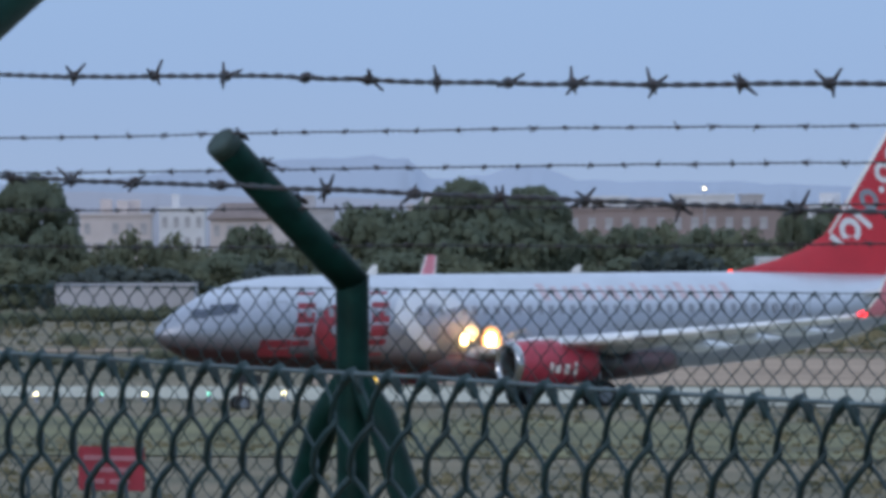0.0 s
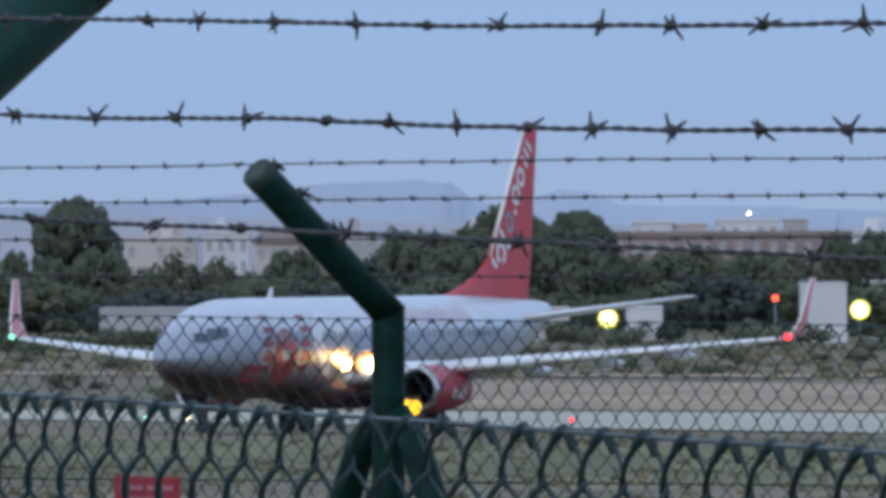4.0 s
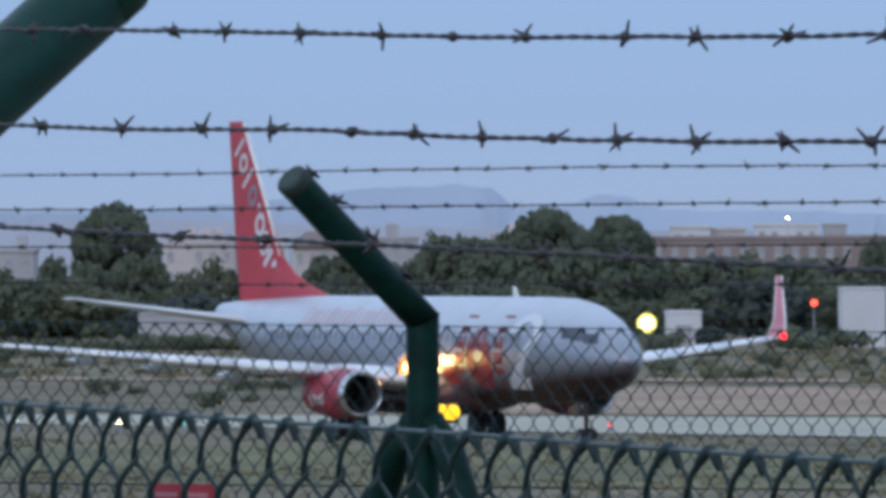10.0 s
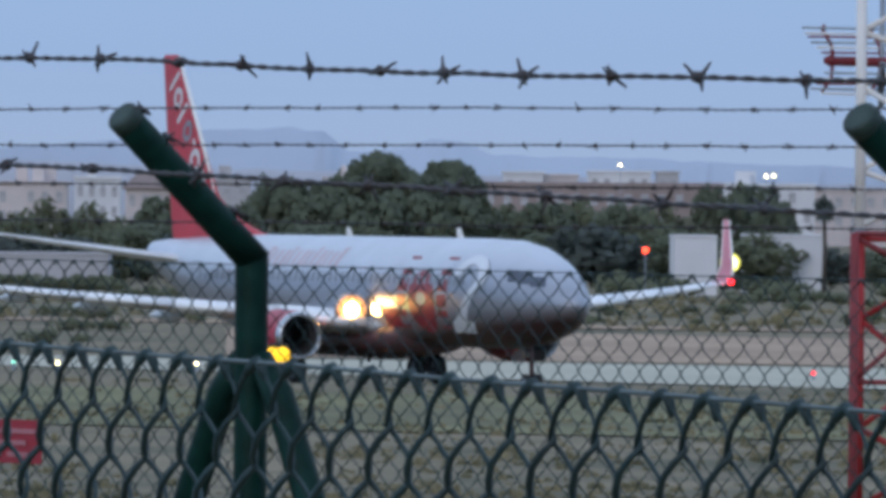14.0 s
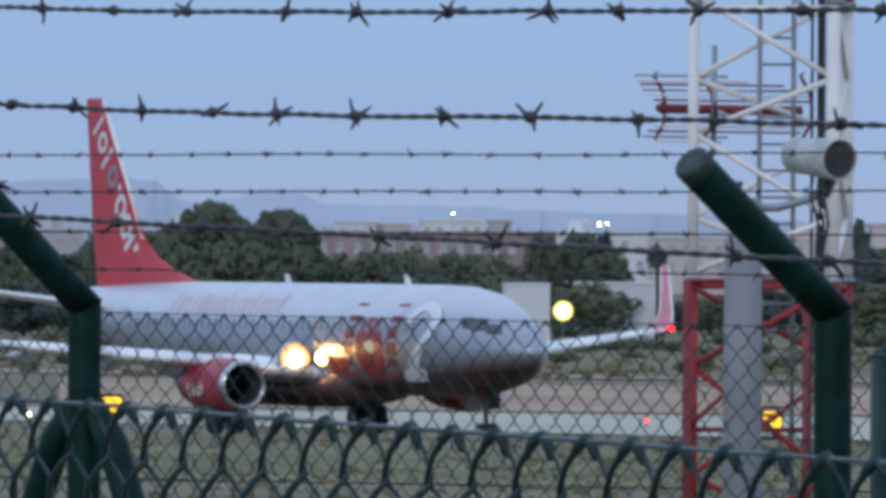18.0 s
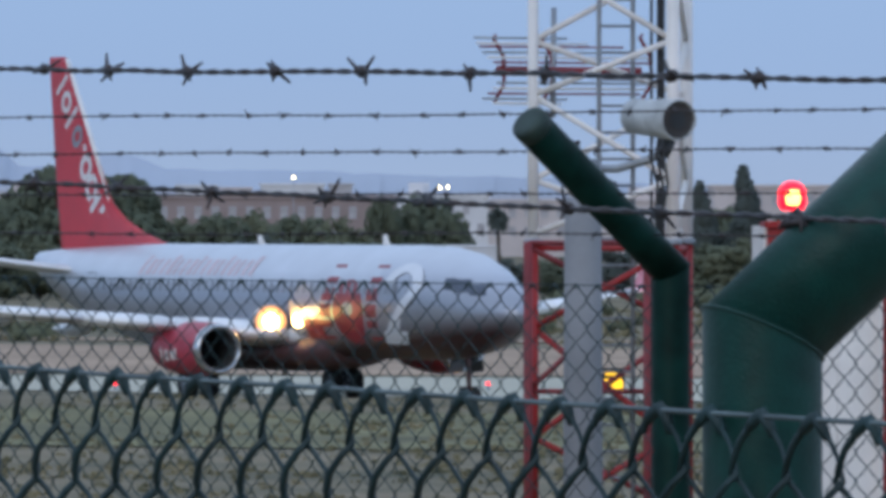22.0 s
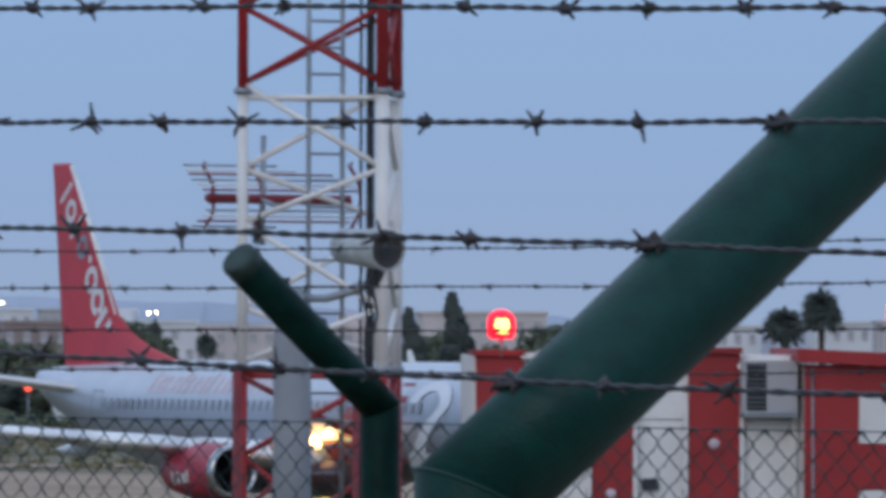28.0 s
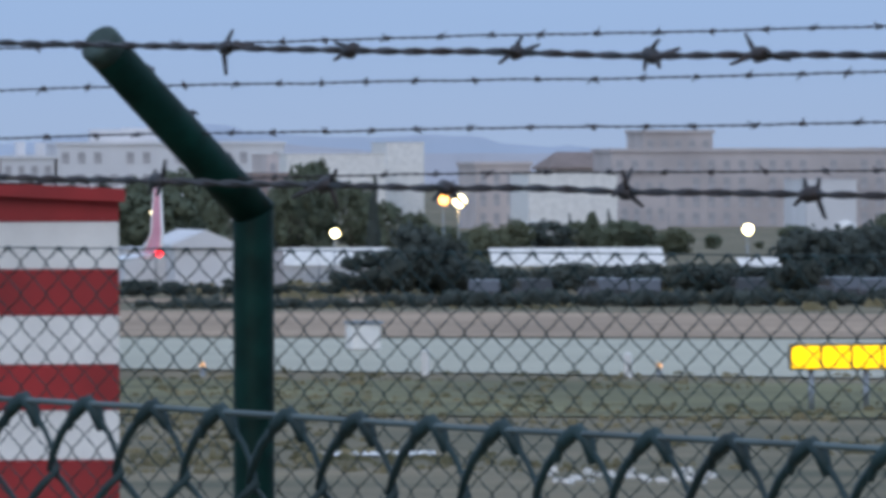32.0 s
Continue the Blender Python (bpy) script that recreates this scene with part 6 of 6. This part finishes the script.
def awning(u0, u1, v0, v1, d, label, bays):
    """A long pale roof that slopes towards the field, on posts, in several bays."""
    t = tagged(new("canopy_roof"), label, "canopy", "pale roofs at the field edge")
    step = (u1 - u0) / bays
    for k in range(bays):
        a, b = spot(u0 + step * k, v0, d), spot(u0 + step * (k + 1) - 1.2, v1, d)
        sag = 0.05
        vs = []
        for f, yy, zz in ((0.0, d, b.z), (0.5, d + 0.9, (a.z + b.z) / 2 + sag), (1.0, d + 1.8, a.z)):
            vs += [(a.x, yy, zz), (b.x, yy, zz), (a.x, yy + 0.02, zz - 0.06), (b.x, yy + 0.02, zz - 0.06)]
        fs = []
        for j in (0, 4):
            fs += [(j, j + 1, j + 5, j + 4), (j + 2, j + 6, j + 7, j + 3), (j, j + 4, j + 6, j + 2), (j + 1, j + 3, j + 7, j + 5)]
        Geo().add(vs, fs + [(0, 2, 3, 1), (8, 9, 11, 10)]).make("roof_bay", WHITE, t)
        Geo().tube([(a.x, d + 0.3, ground_z(d)), (a.x, d + 0.3, b.z + 0.1)], 0.05, 8).make("post", GALV, t, smooth=True)


# first one is sloped back so its white face catches more sky light
awning(3790, 4098, 573, 604, 680, "long white sheeted roof in bays behind the hedge", 8)
awning(3418, 3614, 571, 602, 716, "low pale roof of an outbuilding at the field edge", 3)
awning(4230, 4312, 592, 611, 668, "white lit canopy below a street lamp", 2)
dome = tagged(new("marquee"), "small white domed marquee between dark trees", "tent")
p = spot(4416, 553, 690)
Geo().lathe([(0.0, 0.9), (0.35, 0.86), (0.7, 0.68), (0.95, 0.4), (1.05, 0.02)], 24, Matrix.Translation(p) @ Matrix.Rotation(radians(-90), 4, "Y")).make("canopy", WHITE, dome, smooth=True)
for dx in (-0.8, 0.8):
    Geo().tube([(p.x + dx, p.y, ground_z(690)), (p.x + dx, p.y, p.z + 0.1)], 0.05, 8).make("pole", GALV, dome, smooth=True)


# ---- parked cars before the hedge ----
def car(u, d, turn, tone):
    c = tagged(new("car"), "parked hatchback before a dark hedge", "car", "parked cars")
    mat_ = (CAR_PAINT, DARK, CAR_PAINT)[tone]
    prof = [(-2.0, 0.35), (-2.05, 0.8), (-1.9, 0.95), (-1.45, 1.42), (0.2, 1.46), (0.95, 0.98), (1.85, 0.85), (2.05, 0.62), (2.05, 0.35)]
    rings = [[(x * k2, y, z * (0.98 if abs(y) > 0.8 else 1)) for x, z in prof] for y, k2 in ((-0.86, 0.97), (-0.8, 1.0), (0.8, 1.0), (0.86, 0.97))]
    body = Geo().loft(rings).make("body", mat_, c, smooth=False)
    recalc(body.data)
    for s in (-1, 1):
        Geo().add([(-1.3, s * 0.875, 0.97), (0.75, s * 0.875, 0.97), (0.15, s * 0.875, 1.38), (-1.2, s * 0.875, 1.36)], [(0, 1, 2, 3)]).make("side_window", LENS, c)
        for x in (-1.3, 1.3):
            Geo().lathe([(-0.1, 0.01), (-0.1, 0.3), (0.1, 0.3), (0.1, 0.01)], 16, Matrix.Translation((x, s * 0.8, 0.31)) @ Matrix.Rotation(radians(90), 4, "Z")).make("wheel", RUBBER, c, smooth=True)
    c.matrix_basis = Matrix.Translation((spot(u, 420, d).x, d, ground_z(d))) @ Matrix.Rotation(turn, 4, "Z")


foot = []
for u in range(3150, 4900, 16):
    if rng.random() < 0.8:
        d = rng.uniform(588, 596)
        foot.append((spot(u + rng.uniform(-8, 8), 420, d).x, d, rng.uniform(1.0, 1.9), 8.05 - rng.uniform(222, 236) / F * d if u > 3580 else rng.uniform(0.4, 0.8)))
joined("hedge", "low dark hedge along the field edge", LEAF_DARK, "hedge", foot, 420, 0.1, 1500)
for k, u in enumerate((3775, 3860, 3985, 4060, 4240, 4400, 4470)):
    car(u, 600 + 3 * (k % 3), (1.4, 1.57, 1.75)[k % 3], k % 3)


# ---- weeds on the airfield ----
def weeds(name, label, material, count, y0, y1, size, seed, far):
    rng = random.Random(seed)
    g = Geo()
    for _ in range(count):
        y = y0 + (y1 - y0) * rng.random()
        x = (rng.uniform(-900, 4800) - 784) / F * y
        u, v = 784 + x / y * F, 420 + (EYE - ground_z(y)) / y * F
        if far and v > 655 + 26 * (u - 800) / 2800 or not far and v < 752 + 43 * (u - 800) / 2800:
            continue
        if noise.noise(Vector((x * 0.11, y * 0.045, seed))) + rng.uniform(-0.35, 0.35) < 0.0:
            continue
        s = size * rng.uniform(0.5, 1.6)
        z = ground_z(y) + 0.03
        for _k in range(4):
            a = rng.uniform(0, 6.28)
            px, py = x + rng.uniform(-1, 1) * s, y + rng.uniform(-1, 1) * s
            w, h = s * rng.uniform(0.4, 0.9), s * rng.uniform(0.35, 0.8)
            dx, dy = math.cos(a) * w, math.sin(a) * w
            g.add([(px - dx, py - dy, z), (px + dx, py + dy, z), (px + dx * 0.5 + rng.uniform(-.3, .3) * w, py + dy * 0.5, z + h), (px - dx * 0.3, py - dy * 0.3 + 0.3 * w, z + h * 0.8)], [(0, 1, 2, 3)])
    tagged(g.make(name, material), label, "grass", kind="stuff")


WEED = paint("dry_weed_tufts", (0.21, 0.175, 0.10), 0.95, 0.0, 0.5, 0.3, 0.0, 3, tint=(0.085, 0.085, 0.045))
weeds("grass_tufts", "low dry weed tufts scattered over the verge", WEED, 9000, 225, 375, 0.15, 4, False)
weeds("scrub_tufts", "low olive scrub scattered beyond the soil strip", WEED, 5000, 470, 840, 0.42, 9, True)


# ---- what moves ----
# seconds, x, y, heading of the airliner's main gear
TAXI = [
    (0, 4.08, 445.48, -147.4),
    (1, 0.95, 442.94, -139.1),
    (2, -1.67, 440.12, -130.8),
    (3, -4.04, 436.96, -121.7),
    (4.5, -6.47, 431.69, -107.6),
    (5.25, -7.17, 428.94, -100.4),
    (6, -7.53, 426.15, -93.4),
    (6.75, -7.55, 423.31, -86.7),
    (7.5, -7.26, 420.49, -80.5),
    (8.25, -6.75, 417.72, -74.6),
    (9, -6.04, 415.07, -69.6),
    (10, -4.85, 411.75, -65.8),
    (11, -3.71, 408.81, -64.7),
    (12, -2.66, 406.12, -65.1),
    (13, -1.69, 403.59, -65.7),
    (14.75, 0.06, 399.41, -66.1),
    (16.5, 1.71, 395.58, -65.5),
    (17.75, 2.96, 393.08, -65.1),
    (19, 4.27, 390.54, -65.1),
    (20, 5.41, 388.40, -64.9),
    (21, 6.62, 386.16, -65.1),
    (22, 7.90, 383.83, -65.2),
    (23, 9.25, 381.36, -65.4),
    (24.5, 11.45, 377.24, -65.3),
    (25.5, 13.04, 373.94, -66.0),
    (26.5, 14.80, 370.07, -66.2),
    (27.25, 16.21, 366.71, -65.8),
    (28, 17.90, 362.90, -66.6),
    (28.5, 19.30, 360.11, -68.4),
    (29.5, 22.02, 354.10, -69.7),
    (30.5, 24.67, 347.61, -71.1),
    (32, 27.97, 334.60, -76.4)
]


def motions():
    walk(jet, [(t, pose(x, y, ground_z(y) + 0.0, 0, 0, h)) for t, x, y, h in TAXI])
    # the wheels roll with the distance covered
    dist, at = [0.0], [TAXI[0][0]]
    for (t0, x0, y0, _), (t1, x1, y1, _) in zip(TAXI, TAXI[1:]):
        dist.append(dist[-1] + math.hypot(x1 - x0, y1 - y0))
        at.append(t1)
    steps = [i * 0.1 for i in range(321)]
    run = np.interp(steps, at, dist)
    for w, r, c in WHEELS:
        walk(w, [(t, Matrix.Translation(c) @ Matrix.Rotation(s / r, 4, "Y")) for t, s in zip(steps, run)])


motions()
